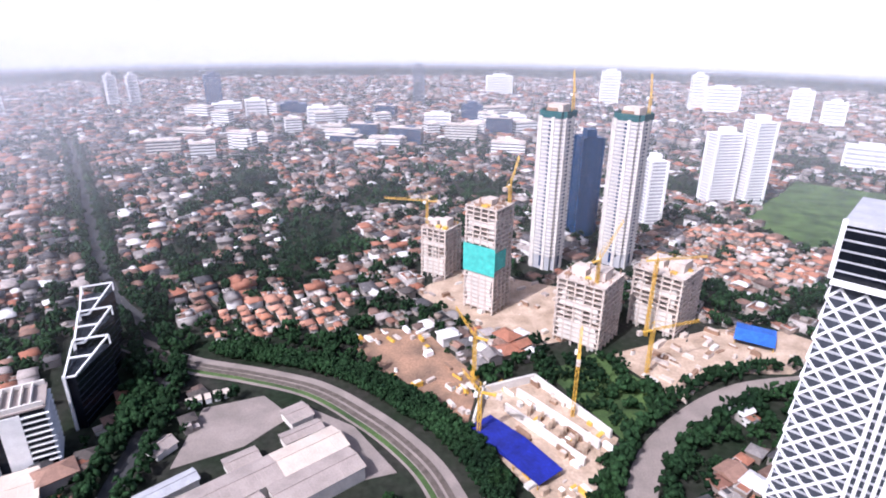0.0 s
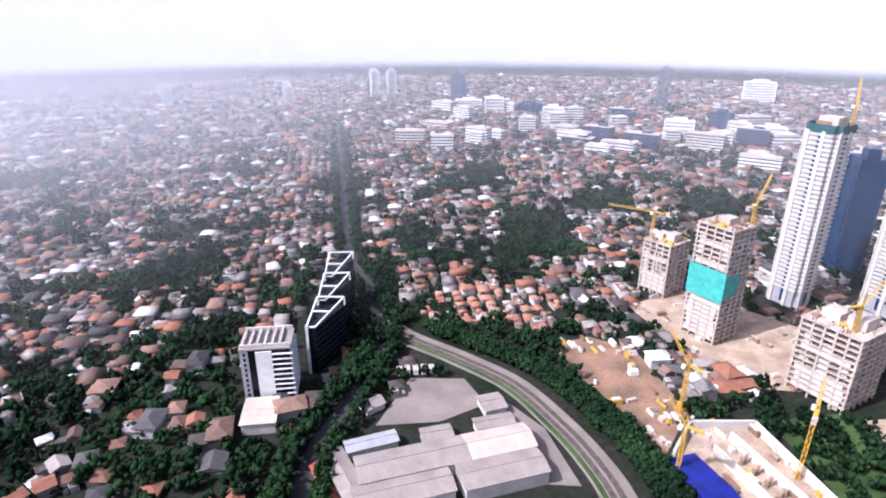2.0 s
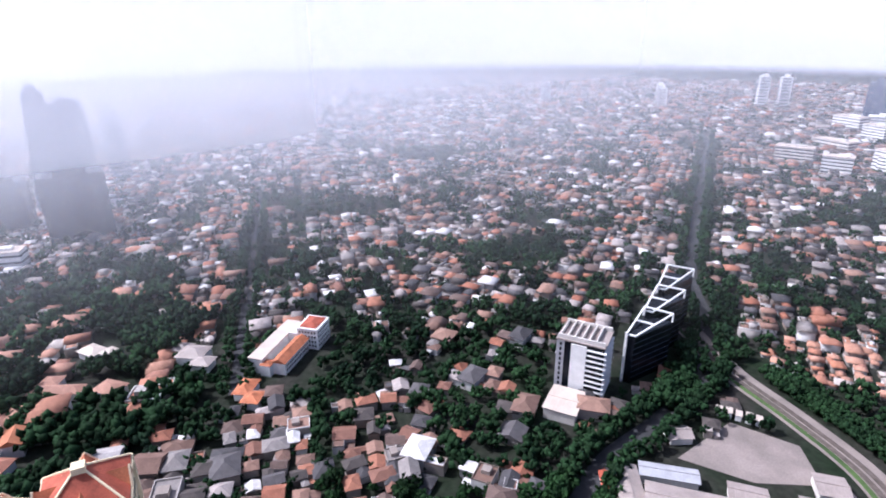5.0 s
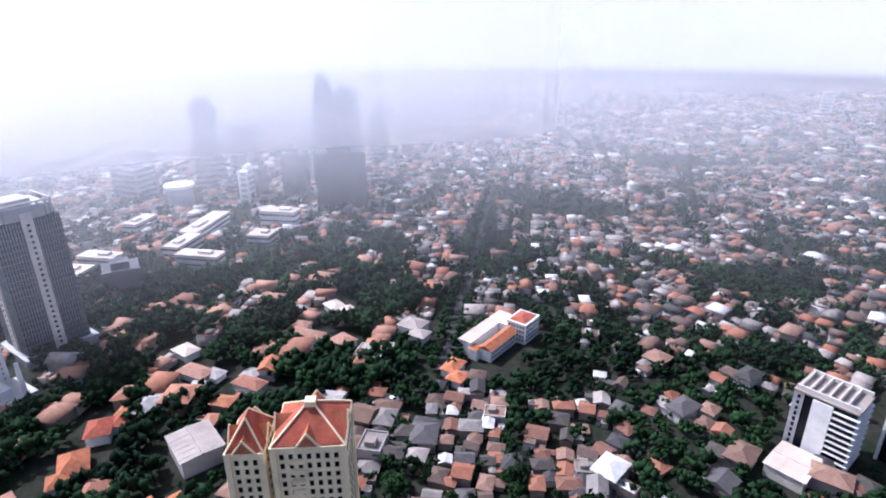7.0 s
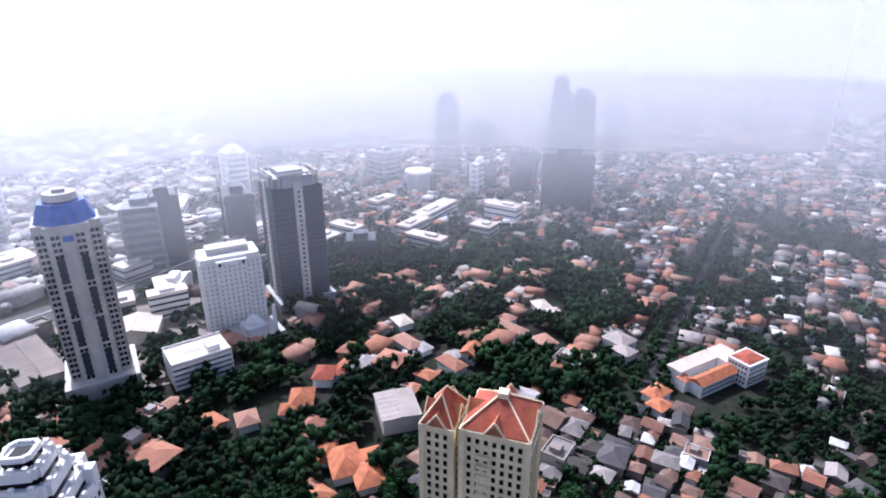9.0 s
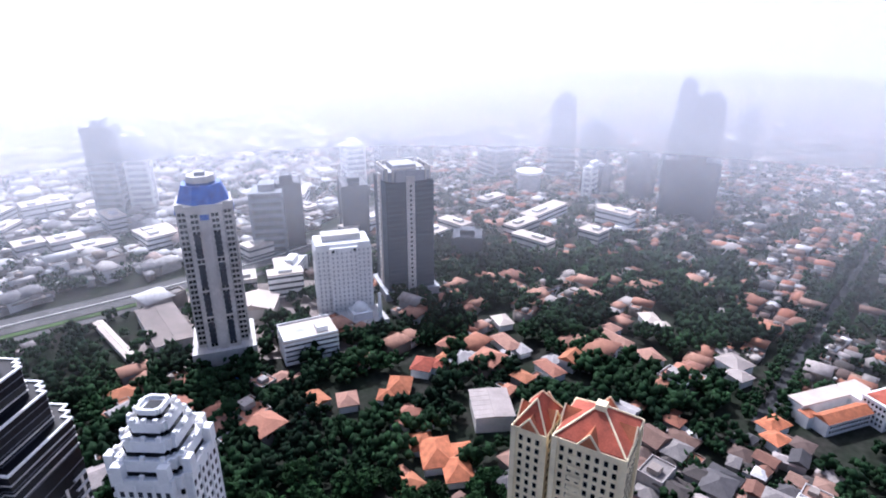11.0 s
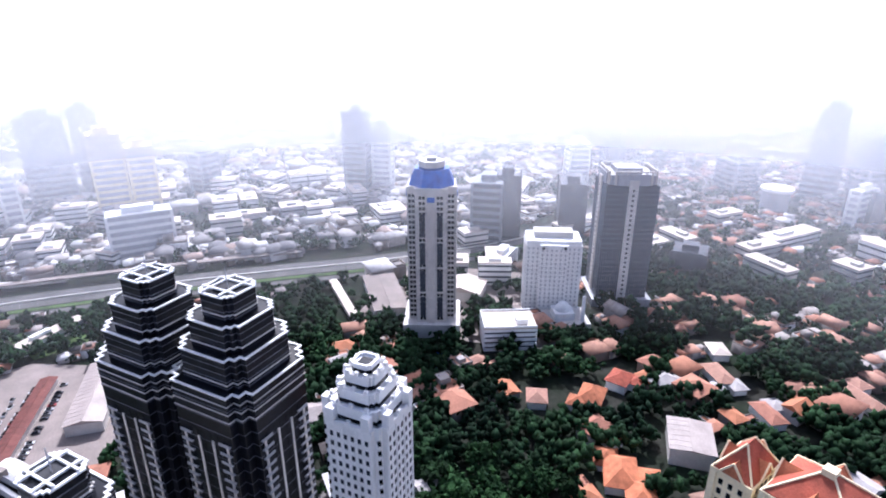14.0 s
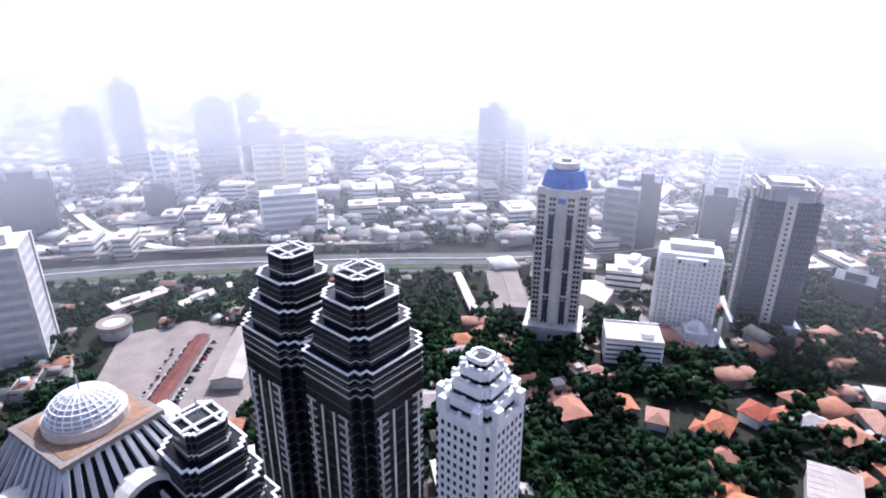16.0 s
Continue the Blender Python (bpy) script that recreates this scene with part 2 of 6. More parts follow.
# ---- mesh helpers ----
class Soup:
    """Collects corners and faces of one mesh."""

    def __init__(self):
        self.v, self.f = [], []

    def face(self, *pts):
        k = len(self.v)
        self.v += [tuple(p) for p in pts]
        self.f.append(tuple(range(k, k + len(pts))))

    def prism(self, poly, z0, z1, taper=1.0, top=True, bottom=False):
        n, k = len(poly), len(self.v)
        cx, cy = sum(p[0] for p in poly) / n, sum(p[1] for p in poly) / n
        self.v += [(x, y, z0) for x, y in poly] + [(cx + (x - cx) * taper, cy + (y - cy) * taper, z1) for x, y in poly]
        self.f += [(k + i, k + (i + 1) % n, k + n + (i + 1) % n, k + n + i) for i in range(n)]
        if top:
            self.f.append(tuple(range(k + n, k + 2 * n)))
        if bottom:
            self.f.append(tuple(range(k + n - 1, k - 1, -1)))
        return self

    def box(self, x0, y0, z0, x1, y1, z1):
        return self.prism([(x0, y0), (x1, y0), (x1, y1), (x0, y1)], z0, z1, bottom=True)

    def bar(self, a, b, w):
        """A square bar from a to b."""
        a, b = Vector(a), Vector(b)
        d = (b - a).normalized()
        s = d.cross(Vector((0, 0, 1)) if abs(d.z) < 0.9 else Vector((1, 0, 0))).normalized() * w / 2
        u = d.cross(s).normalized() * w / 2
        k = len(self.v)
        self.v += [tuple(p + q) for p in (a, b) for q in (s + u, s - u, -s - u, -s + u)]
        self.f += [(k + i, k + (i + 1) % 4, k + 4 + (i + 1) % 4, k + 4 + i) for i in range(4)] + [(k + 3, k + 2, k + 1, k), (k + 4, k + 5, k + 6, k + 7)]
        return self

    def hip(self, x0, y0, x1, y1, z, h, over=0.5):
        """A hipped roof with thick eaves."""
        x0, y0, x1, y1 = x0 - over, y0 - over, x1 + over, y1 + over
        w, d = x1 - x0, y1 - y0
        if w >= d:
            r = [(x0 + d / 2, (y0 + y1) / 2), (x1 - d / 2, (y0 + y1) / 2)]
        else:
            r = [((x0 + x1) / 2, y0 + w / 2), ((x0 + x1) / 2, y1 - w / 2)]
        k = len(self.v)
        e = [(x0, y0), (x1, y0), (x1, y1), (x0, y1)]
        self.v += [(x, y, z - 0.25) for x, y in e] + [(x, y, z) for x, y in e] + [(x, y, z + h) for x, y in r]
        self.f += [(k + 3, k + 2, k + 1, k)] + [(k + i, k + (i + 1) % 4, k + 4 + (i + 1) % 4, k + 4 + i) for i in range(4)]
        if w >= d:
            self.f += [(k + 4, k + 5, k + 9, k + 8), (k + 5, k + 6, k + 9), (k + 6, k + 7, k + 8, k + 9), (k + 7, k + 4, k + 8)]
        else:
            self.f += [(k + 4, k + 5, k + 8), (k + 5, k + 6, k + 9, k + 8), (k + 6, k + 7, k + 9), (k + 7, k + 4, k + 8, k + 9)]
        return self

    def gable(self, x0, y0, x1, y1, z, h, over=0.5):
        """A gabled roof, its ridge along x, closed at the ends."""
        x0, y0, x1, y1, m = x0 - over, y0 - over, x1 + over, y1 + over, (y0 + y1) / 2
        k = len(self.v)
        self.v += [(x0, y0, z), (x1, y0, z), (x1, y1, z), (x0, y1, z), (x0, m, z + h), (x1, m, z + h)]
        self.f += [(k, k + 1, k + 5, k + 4), (k + 2, k + 3, k + 4, k + 5), (k + 1, k + 2, k + 5), (k + 3, k, k + 4), (k + 3, k + 2, k + 1, k)]
        return self

    def mesh(self, name, material):
        me = bpy.data.meshes.new(name)
        me.from_pydata(self.v, [], self.f)
        me.materials.append(M[material])
        me.update()
        return me


def part(name, soup, material, parent, label="", at=(0, 0, 0), turn=0):
    """One mesh object under a thing or a part; soup may be a mesh that alike pieces share."""
    ob = new(name, soup.mesh(name, material) if isinstance(soup, Soup) else soup)
    ob.parent = parent
    ob.matrix_basis = pose(*at, 0, 0, turn)
    return tagged(ob, label)


def thing(name, x, y, turn, label, category, group="", z=0.0, kind=""):
    ob = new(name)
    ob.matrix_basis = pose(x, y, z, 0, 0, turn)
    return tagged(ob, label, category, group, kind)


def sheet(name, poly, z, material, label, category, thick=0.3):
    """A flat piece of the setting with a real edge."""
    s = Soup()
    s.prism(poly, z - thick, z)
    ob = new(name, s.mesh(name, material))
    return tagged(ob, label, category, kind="structure")


def ribbon(pts, w, z0, z1):
    """A strip of even width along a line of places."""
    s, n = Soup(), len(pts)
    side = []
    for i, p in enumerate(pts):
        a, b = Vector(pts[max(i - 1, 0)]), Vector(pts[min(i + 1, n - 1)])
        d = (b - a).normalized()
        side.append(Vector((-d.y, d.x)) * w / 2)
    for i in range(n - 1):
        p, q = Vector(pts[i]), Vector(pts[i + 1])
        c = [p - side[i], q - side[i + 1], q + side[i + 1], p + side[i]]
        s.prism([tuple(k) for k in c], z0, z1)
    return s


def curve(pts, n=8):
    """Catmull-Rom through the places."""
    P = [Vector(p) for p in pts]
    P = [2 * P[0] - P[1]] + P + [2 * P[-1] - P[-2]]
    out = []
    for i in range(1, len(P) - 2):
        for k in range(n):
            t = k / n
            a, b, c, d = P[i - 1:i + 3]
            out.append(tuple(0.5 * (2 * b + (c - a) * t + (2 * a - 5 * b + 4 * c - d) * t * t + (3 * b - a - 3 * c + d) * t ** 3)))
    return out + [tuple(P[-2])]


def rect(x, y, w, d, turn=0):
    c, s = math.cos(radians(turn)), math.sin(radians(turn))
    return [(x + c * a - s * b, y + s * a + c * b) for a, b in ((-w / 2, -d / 2), (w / 2, -d / 2), (w / 2, d / 2), (-w / 2, d / 2))]


def notched(a, b, n, s):
    """A rectangle, half sizes a and b, whose corners step in n times by s."""
    q = [(a - s * i, b - s * (n - i)) for i in range(n + 1)]
    quarter = []
    for i, p in enumerate(q):
        quarter.append(p)
        if i < n:
            quarter.append((q[i + 1][0], p[1]))
    out = []
    for sx, sy, rev in ((1, 1, 0), (-1, 1, 1), (-1, -1, 0), (1, -1, 1)):
        c = [(x * sx, y * sy) for x, y in quarter]
        out += c[::-1] if rev else c
    return out


def ring_band(outer, inner, z0, z1):
    """A closed band between two plans."""
    s, n = Soup(), len(outer)
    for plan, z in ((outer, z0), (outer, z1), (inner, z1), (inner, z0)):
        s.v += [(x, y, z) for x, y in plan]
    for q in range(4):
        a, b = q * n, (q + 1) % 4 * n
        s.f += [(a + i, a + (i + 1) % n, b + (i + 1) % n, b + i) for i in range(n)]
    return s


def grown(poly, d):
    """The plan pushed out from its middle by about d."""
    return [(x + d * math.copysign(1, x), y + d * math.copysign(1, y)) for x, y in poly]


# ---- ground, haze, roads ----
disc = [(4900 * math.cos(k * math.pi / 48), 4900 * math.sin(k * math.pi / 48)) for k in range(96)]
tagged(new("ground", Soup().prism(disc, -6, 0).mesh("ground", "ground")), "flat city ground of dusty soil and weeds", "ground", kind="structure")
# Shells stand in for haze; the outermost, at 2500, is an added glow.
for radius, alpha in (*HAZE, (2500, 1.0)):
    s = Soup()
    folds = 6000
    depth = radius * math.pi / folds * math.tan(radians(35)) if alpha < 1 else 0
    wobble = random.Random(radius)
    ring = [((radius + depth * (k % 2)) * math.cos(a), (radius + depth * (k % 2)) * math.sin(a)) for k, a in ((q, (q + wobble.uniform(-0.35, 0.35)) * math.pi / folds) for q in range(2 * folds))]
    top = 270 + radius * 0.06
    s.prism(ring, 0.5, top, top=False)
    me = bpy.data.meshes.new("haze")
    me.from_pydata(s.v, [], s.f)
    me.materials.append(haze_material("haze", alpha, top) if alpha < 1 else horizon_glow_material("horizon"))
    veil = tagged(new("haze_backdrop", me), "shells standing in for lavender smog, the outermost a painted glow", "haze", kind="structure")
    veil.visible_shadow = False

RAIL = curve([(-205, 330), (-157, 306), (-112, 294), (-72, 280), (-39, 255), (-17, 233), (-2, 212), (12, 180)])
ROAD_W = curve([(-125, 120), (-133, 154), (-146, 188), (-152, 238), (-166, 292), (-208, 354), (-264, 415), (-380, 592), (-502, 778), (-640, 990)])
ROAD_E = curve([(330, 300), (209, 290), (158, 273), (112, 235), (91, 200), (80, 160)])
LANE = curve([(-300, 48), (-385, 76), (-470, 105), (-560, 134), (-700, 180)])
HIGHWAY = curve([(260, -600), (102, -548), (-22, -508), (-173, -440), (-298, -375), (-430, -330), (-560, -330)])
RAMP = curve([(60, -760), (48, -700), (20, -610), (-25, -545), (-70, -520)])
for name, line, w, z, m, label in (
        ("road_west", ROAD_W, 11, 0.12, "dark_asphalt", "dark tree-lined asphalt street"),
        ("road_east", ROAD_E, 14, 0.12, "paving", "grey asphalt road curving past the building site"),
        ("road_lane", LANE, 8, 0.12, "dark_asphalt", "narrow shaded asphalt lane between houses"),
        ("railway_bed", RAIL, 17, 0.14, "paving", "pale curving railway bed beside a hedge")):
    tagged(new(name, ribbon(line, w, -0.3, z).mesh(name, m)), label, "road", kind="structure")
for q, off in enumerate((-2.4, 2.2)):
    line = [(x + off * 0.7, y + off * 0.7) for x, y in RAIL]
    tagged(new("railway_track" if not q else "railway_track.001", ribbon(line, 2.8, 0.13, 0.45).mesh("track", "ballast")), "dark brown ballasted railway track on pale ground", "railway", kind="structure")
tagged(new("railway_verge", ribbon([(x - 4.2, y - 4.2) for x, y in RAIL], 2.6, 0.1, 0.34).mesh("verge", "grass")), "thin grass verge along the track", "grass", kind="structure")
for name, off, w in (("highway_lanes", -9.5, 11), ("highway_lanes.001", 6, 11), ("highway_side_road", 24, 7)):
    tagged(new(name, ribbon([(x + off * 0.42, y + off * 0.9) for x, y in HIGHWAY], w, -0.3, 0.3).mesh("highway", "asphalt")), "grey multi-lane highway carriageway in the haze", "road", kind="structure")
tagged(new("highway_median", ribbon([(x - 0.8, y - 1.7) for x, y in HIGHWAY], 1.2, -0.2, 0.9).mesh("median", "pale_concrete")), "pale concrete highway median strip", "road", kind="structure")
tagged(new("highway_verge", ribbon([(x + 6.4, y + 13.6) for x, y in HIGHWAY], 5, -0.2, 0.2).mesh("verge", "grass")), "grass verge between the highway and its side road", "grass", kind="structure")
tagged(new("flyover", ribbon([(x - 12, y - 24) for x, y in HIGHWAY[:28]], 6, 5.5, 6.6).mesh("flyover", "paving")), "pale concrete elevated roadway beside the highway", "flyover", kind="structure")
tagged(new("ramp", ribbon(RAMP, 9, 3.0, 4.2).mesh("ramp", "pale_concrete")), "curved pale concrete ramp road", "ramp", kind="structure")

SITE_1 = [(-60, 335), (-38, 352), (-10, 348), (24, 292), (14, 248), (-4, 256), (-30, 281)]
SITE_2 = [(16, 250), (26, 284), (56, 294), (92, 240), (68, 198), (46, 196)]
SITE_3 = [(108, 320), (190, 355), (240, 352), (262, 330), (215, 300), (175, 300), (135, 272)]
SITE_4 = [(-20, 410), (15, 455), (75, 430), (130, 405), (110, 345), (60, 330), (10, 365)]
COURT = [(-128, 216), (-130, 262), (-100, 274), (-80, 256), (-98, 232)]
sheet("site_ground", SITE_1, 0.24, "earth", "reddish bare earth of a building site", "ground")
sheet("site_ground.001", SITE_2, 0.26, "pale_earth", "pale bare concrete and soil of a building site", "ground")
sheet("site_ground.002", SITE_3, 0.24, "pale_earth", "pale dusty ground of a building site", "ground")
sheet("site_ground.003", SITE_4, 0.22, "pale_earth", "dusty ground round unfinished towers", "ground")
sheet("courtyard", COURT, 0.2, "paving", "pale beige paved courtyard", "pavement")
sheet("site_apron", [(-80, 268), (-45, 248), (-20, 215), (-50, 205), (-64, 240)], 0.18, "paving", "pale concrete apron beside the sheds", "pavement")
sheet("park_lawn", [(330, 600), (480, 760), (560, 700), (400, 500), (345, 520)], 0.16, "grass", "light green open park lawn", "grass")
sheet("site_meadow", [(64, 300), (100, 322), (132, 276), (112, 250), (96, 236)], 0.2, "grass", "bright green overgrown slope beside the site", "grass")
sheet("car_park", [(44, -318), (20, -400), (-24, -400), (-62, -360), (-44, -280), (10, -262)], 0.2, "paving", "pale car park with lanes", "pavement")
sheet("lawn", [(-16, -455), (-52, -436), (-62, -404), (-26, -404)], 0.18, "grass", "open lawn beside the highway", "grass")
# Blue sheet painted for the tower's shadow on a poolside deck.
sheet("pool_shadow", rect(-214, -228, 18, 12, 35), 0.22, "water", "blue patch for the tower's shadow on a poolside deck", "water")
sheet("plaza", rect(-285, -275, 120, 150, 35), 0.15, "paving", "pale plaza round tall buildings", "pavement")


# ---- kinds of buildings ----
def window_rows(parent, faces, floors, mesh, step, limit=260, name="window"):
    """Alike panes on the faces (x, y, along x, along y, length, turn) of a building, counted from the top storey down."""
    left = limit
    rest = Soup()
    base = [Vector(v.co) for v in mesh.vertices]
    for z in sorted(floors, reverse=True):
        for x, y, ux, uy, length, turn in faces:
            n = max(1, int(length / step))
            for k in range(n):
                t = (k + 0.5) / n * length - length / 2
                p = (x + ux * t, y + uy * t, z)
                if left > 0:
                    part(name, mesh, None, parent, at=p, turn=turn)
                    left -= 1
                else:
                    mt = pose(*p, 0, 0, turn)
                    o = len(rest.v)
                    rest.v += [tuple(mt @ c) for c in base]
                    rest.f += [tuple(o + i for i in f.vertices) for f in mesh.polygons]
    if rest.f:
        me = rest.mesh("window_rows", "dark_glass")
        me.materials.clear()
        me.materials.append(mesh.materials[0])
        tagged(part("glazing", me, None, parent), kind="stuff")


def box_faces(w, d):
    return [(0, -d / 2, 1, 0, w, 0), (w / 2, 0, 0, 1, d, 90), (0, d / 2, -1, 0, w, 180), (-w / 2, 0, 0, -1, d, 270)]


def pane(w, h, material, depth=0.12):
    return Soup().box(-w / 2, -depth, -h / 2, w / 2, 0.02, h / 2).mesh("pane", material)


def far_tower(x, y, w, d, h, turn, wall="grey_paint", glass="grey_glass", floors=None, label="", group="hazy office towers"):
    """An office tower seen through haze: body, a glazed band a storey, roof house."""
    wall = "slate" if wall == "grey_paint" else wall
    glass = "grey_paint" if wall in ("white_paint", "cream", "pale_concrete") else glass
    t = thing("office_tower", x, y, turn, label or "tall grey office tower in haze", "tower", group)
    part("body", Soup().prism(rect(0, 0, w, d), 0, h), wall, t)
    n = floors or max(4, int(h / 6.5))
    fh = h / n
    band = Soup()
    band.prism(rect(0, 0, w + 0.3, d + 0.3), 0, fh * 0.55, bottom=True)
    me = band.mesh("window_band", glass)
    for k in range(n):
        part("window_band", me, None, t, at=(0, 0, fh * (k + 0.3)))
    for sx in (-1, 1):
        for sy in (-1, 1):
            part("corner_pier", Soup().box(sx * w / 2 - 1.2, sy * d / 2 - 1.2, 0, sx * w / 2 + 1.2, sy * d / 2 + 1.2, h), wall, t)
    part("roof_house", Soup().prism(rect(0, 0, w * 0.5, d * 0.5), h, h + 4 + h * 0.03), wall, t)
    return t


def building_frame(x, y, w, d, floors, fh, turn, label, net=None, cores=1):
    """An unfinished concrete tower: slabs, columns, core, starter bars."""
    t = thing("unfinished_tower", x, y, turn, label, "building", "unfinished towers")
    slab = Soup().box(-w / 2, -d / 2, 0, w / 2, d / 2, 0.55)
    rail = 0.9
    edge = slab.box(-w / 2, -d / 2, 0.5, w / 2, -d / 2 + 0.25, rail).box(w / 2 - 0.25, -d / 2 + 0.25, 0.5, w / 2, d / 2, rail).box(-w / 2, -d / 2 + 0.25, 0.5, -w / 2 + 0.25, d / 2, rail)
    me = edge.mesh("floor_slab", "concrete")
    for k in range(1, floors + 1):
        part("floor_slab", me, None, t, at=(random.uniform(-0.15, 0.15), random.uniform(-0.15, 0.15), k * fh))
    h = floors * fh
    col = Soup().box(-0.55, -0.55, 0, 0.55, 0.55, h + 1.2).mesh("column", "concrete")
    nx, ny = max(3, int(w / 6)), max(3, int(d / 6))
    for i in range(nx + 1):
        for j in range(ny + 1):
            if i in (0, nx) or j in (0, ny):
                part("column", col, None, t, at=(-w / 2 + 0.9 + i * (w - 1.8) / nx, -d / 2 + 0.9 + j * (d - 1.8) / ny, 0))
    wallme = Soup().box(-2.4, 0, 0, 2.4, 0.25, fh - 0.6).mesh("infill_wall", "pale_concrete")
    wide = Soup().box(-w * 0.4, 0, 0, w * 0.4, 0.25, fh - 0.6).mesh("infill_wall", "pale_concrete")
    for k in range(1, floors - 2):
        if k < floors * 0.3 or k % 4 == 0:
            part("infill_wall", wide, None, t, at=(random.uniform(-1, 1), -d / 2 + 0.7, k * fh + 0.56))
    for k in range(max(0, floors - 14), floors - 2):
        for side, (px, py, tr) in enumerate(((0, -d / 2 + 1.6, 0), (w / 2 - 1.6, 0, 90))):
            for q in range(3):
                if random.random() < 0.6:
                    o = (q - 1) * (w if side == 0 else d) / 3.2
                    part("infill_wall", wallme, None, t, at=(px + (o if side == 0 else 0), py + (0 if side == 0 else o), k * fh + 0.56), turn=tr)
    for c in range(cores):
        cx = (c - (cores - 1) / 2) * w * 0.4
        part("lift_core", Soup().box(cx - w * 0.15, -d * 0.18, 0, cx + w * 0.15, d * 0.2, h + 5 + 2 * c), "concrete", t)
    bars = Soup()
    for k in range(46):
        bx, by = random.uniform(-w / 2 + 1, w / 2 - 1), random.uniform(-d / 2 + 1, d / 2 - 1)
        bars.box(bx - 0.3, by - 0.3, h, bx + 0.3, by + 0.3, h + random.uniform(1, 3.5))
    tagged(part("formwork", bars, "earth", t, "brown formwork posts on the top floor"), kind="stuff")
    for k in range(7):
        bx, by = random.uniform(-w / 2 + 3, w / 2 - 3), random.uniform(-d / 2 + 3, d / 2 - 3)
        part("formwork_stack", Soup().box(bx - 2, by - 1.5, h + 0.5, bx + 2, by + 1.5, h + random.uniform(1.2, 2.6)), "yellow_steel" if k % 2 else "earth", t)
    if net:
        z0, z1 = net
        part("safety_net", Soup().box(-w / 2 - 0.4, -d / 2 - 0.4, z0, w / 2 + 0.4, -d / 2 - 0.15, z1), "teal_net", t, "teal green safety net")
        part("safety_net", Soup().box(w / 2 + 0.15, -d / 2, z0 + 4, w / 2 + 0.4, d * 0.1, z1 - 3), "teal_net", t, "teal green safety net")
        part("safety_net", Soup().box(-w / 2 - 0.4, -d / 2, z0, -w / 2 - 0.15, d / 2, z1), "teal_net", t, "teal green safety net")
    return t


def tower_crane(x, y, h, jib, turn, z=0.0, luff=0.0, label="yellow lattice tower crane over the building site"):
    t = thing("tower_crane", x, y, turn, label, "crane", "site cranes", z=z)
    m = Soup()
    for sx in (-0.8, 0.8):
        for sy in (-0.8, 0.8):
            m.bar((sx, sy, 0), (sx, sy, h), 0.34)
    n = int(h / 2.2)
    for k in range(n):
        a, b = k * h / n, (k + 1) * h / n
        s = 1 if k % 2 else -1
        m.bar((-0.8 * s, -0.8, a), (0.8 * s, -0.8, b), 0.22).bar((-0.8 * s, 0.8, a), (0.8 * s, 0.8, b), 0.22)
        m.bar((-0.8, -0.8 * s, a), (-0.8, 0.8 * s, b), 0.22).bar((0.8, -0.8 * s, a), (0.8, 0.8 * s, b), 0.22)
    part("mast", m, "yellow_steel", t)
    lift = math.sin(radians(luff))
    run = math.cos(radians(luff))
    j = Soup()
    steps = int(jib / 2.5)
    for k in range(steps):
        p, q = k * jib / steps, (k + 1) * jib / steps
        A, B = (run * p, h + lift * p), (run * q, h + lift * q)
        for s in (-0.6, 0.6):
            j.bar((A[0], s, A[1]), (B[0], s, B[1]), 0.24)
        j.bar((A[0], 0, A[1] + 1.3), (B[0], 0, B[1] + 1.3), 0.24)
        j.bar((A[0], -0.6, A[1]), (B[0], 0, B[1] + 1.3), 0.16).bar((A[0], 0.6, A[1]), (B[0], 0, B[1] + 1.3), 0.16)
    part("jib", j, "yellow_steel", t)
    c = Soup()
    c.box(-11, -0.9, h - 0.1, -0.8, 0.9, h + 0.5)
    part("counter_jib", c, "yellow_steel", t)
    part("counterweight", Soup().box(-11, -1.1, h - 1.6, -8.4, 1.1, h + 1.2), "concrete", t)
    part("cab", Soup().box(0.9, 0.8, h - 1.9, 2.8, 2.3, h + 0.2), "white_paint", t)
    top = Soup().bar((-0.6, -0.6, h), (0, 0, h + 6), 0.3).bar((0.6, 0.6, h), (0, 0, h + 6), 0.3).bar((0, 0, h + 6), (-10, 0, h + 0.5), 0.14)
    top.bar((0, 0, h + 6), (run * jib * 0.6, 0, h + lift * jib * 0.6 + 1.3), 0.14)
    part("tower_head", top, "yellow_steel", t)
    part("hoist_rope", Soup().bar((run * jib * 0.8, 0, h + lift * jib * 0.8), (run * jib * 0.8, 0, h + lift * jib * 0.8 - min(18, h * 0.4)), 0.1).box(run * jib * 0.8 - 0.4, -0.4, h + lift * jib * 0.8 - min(18, h * 0.4) - 1, run * jib * 0.8 + 0.4, 0.4, h + lift * jib * 0.8 - min(18, h * 0.4)), "dark_asphalt", t)
    return t


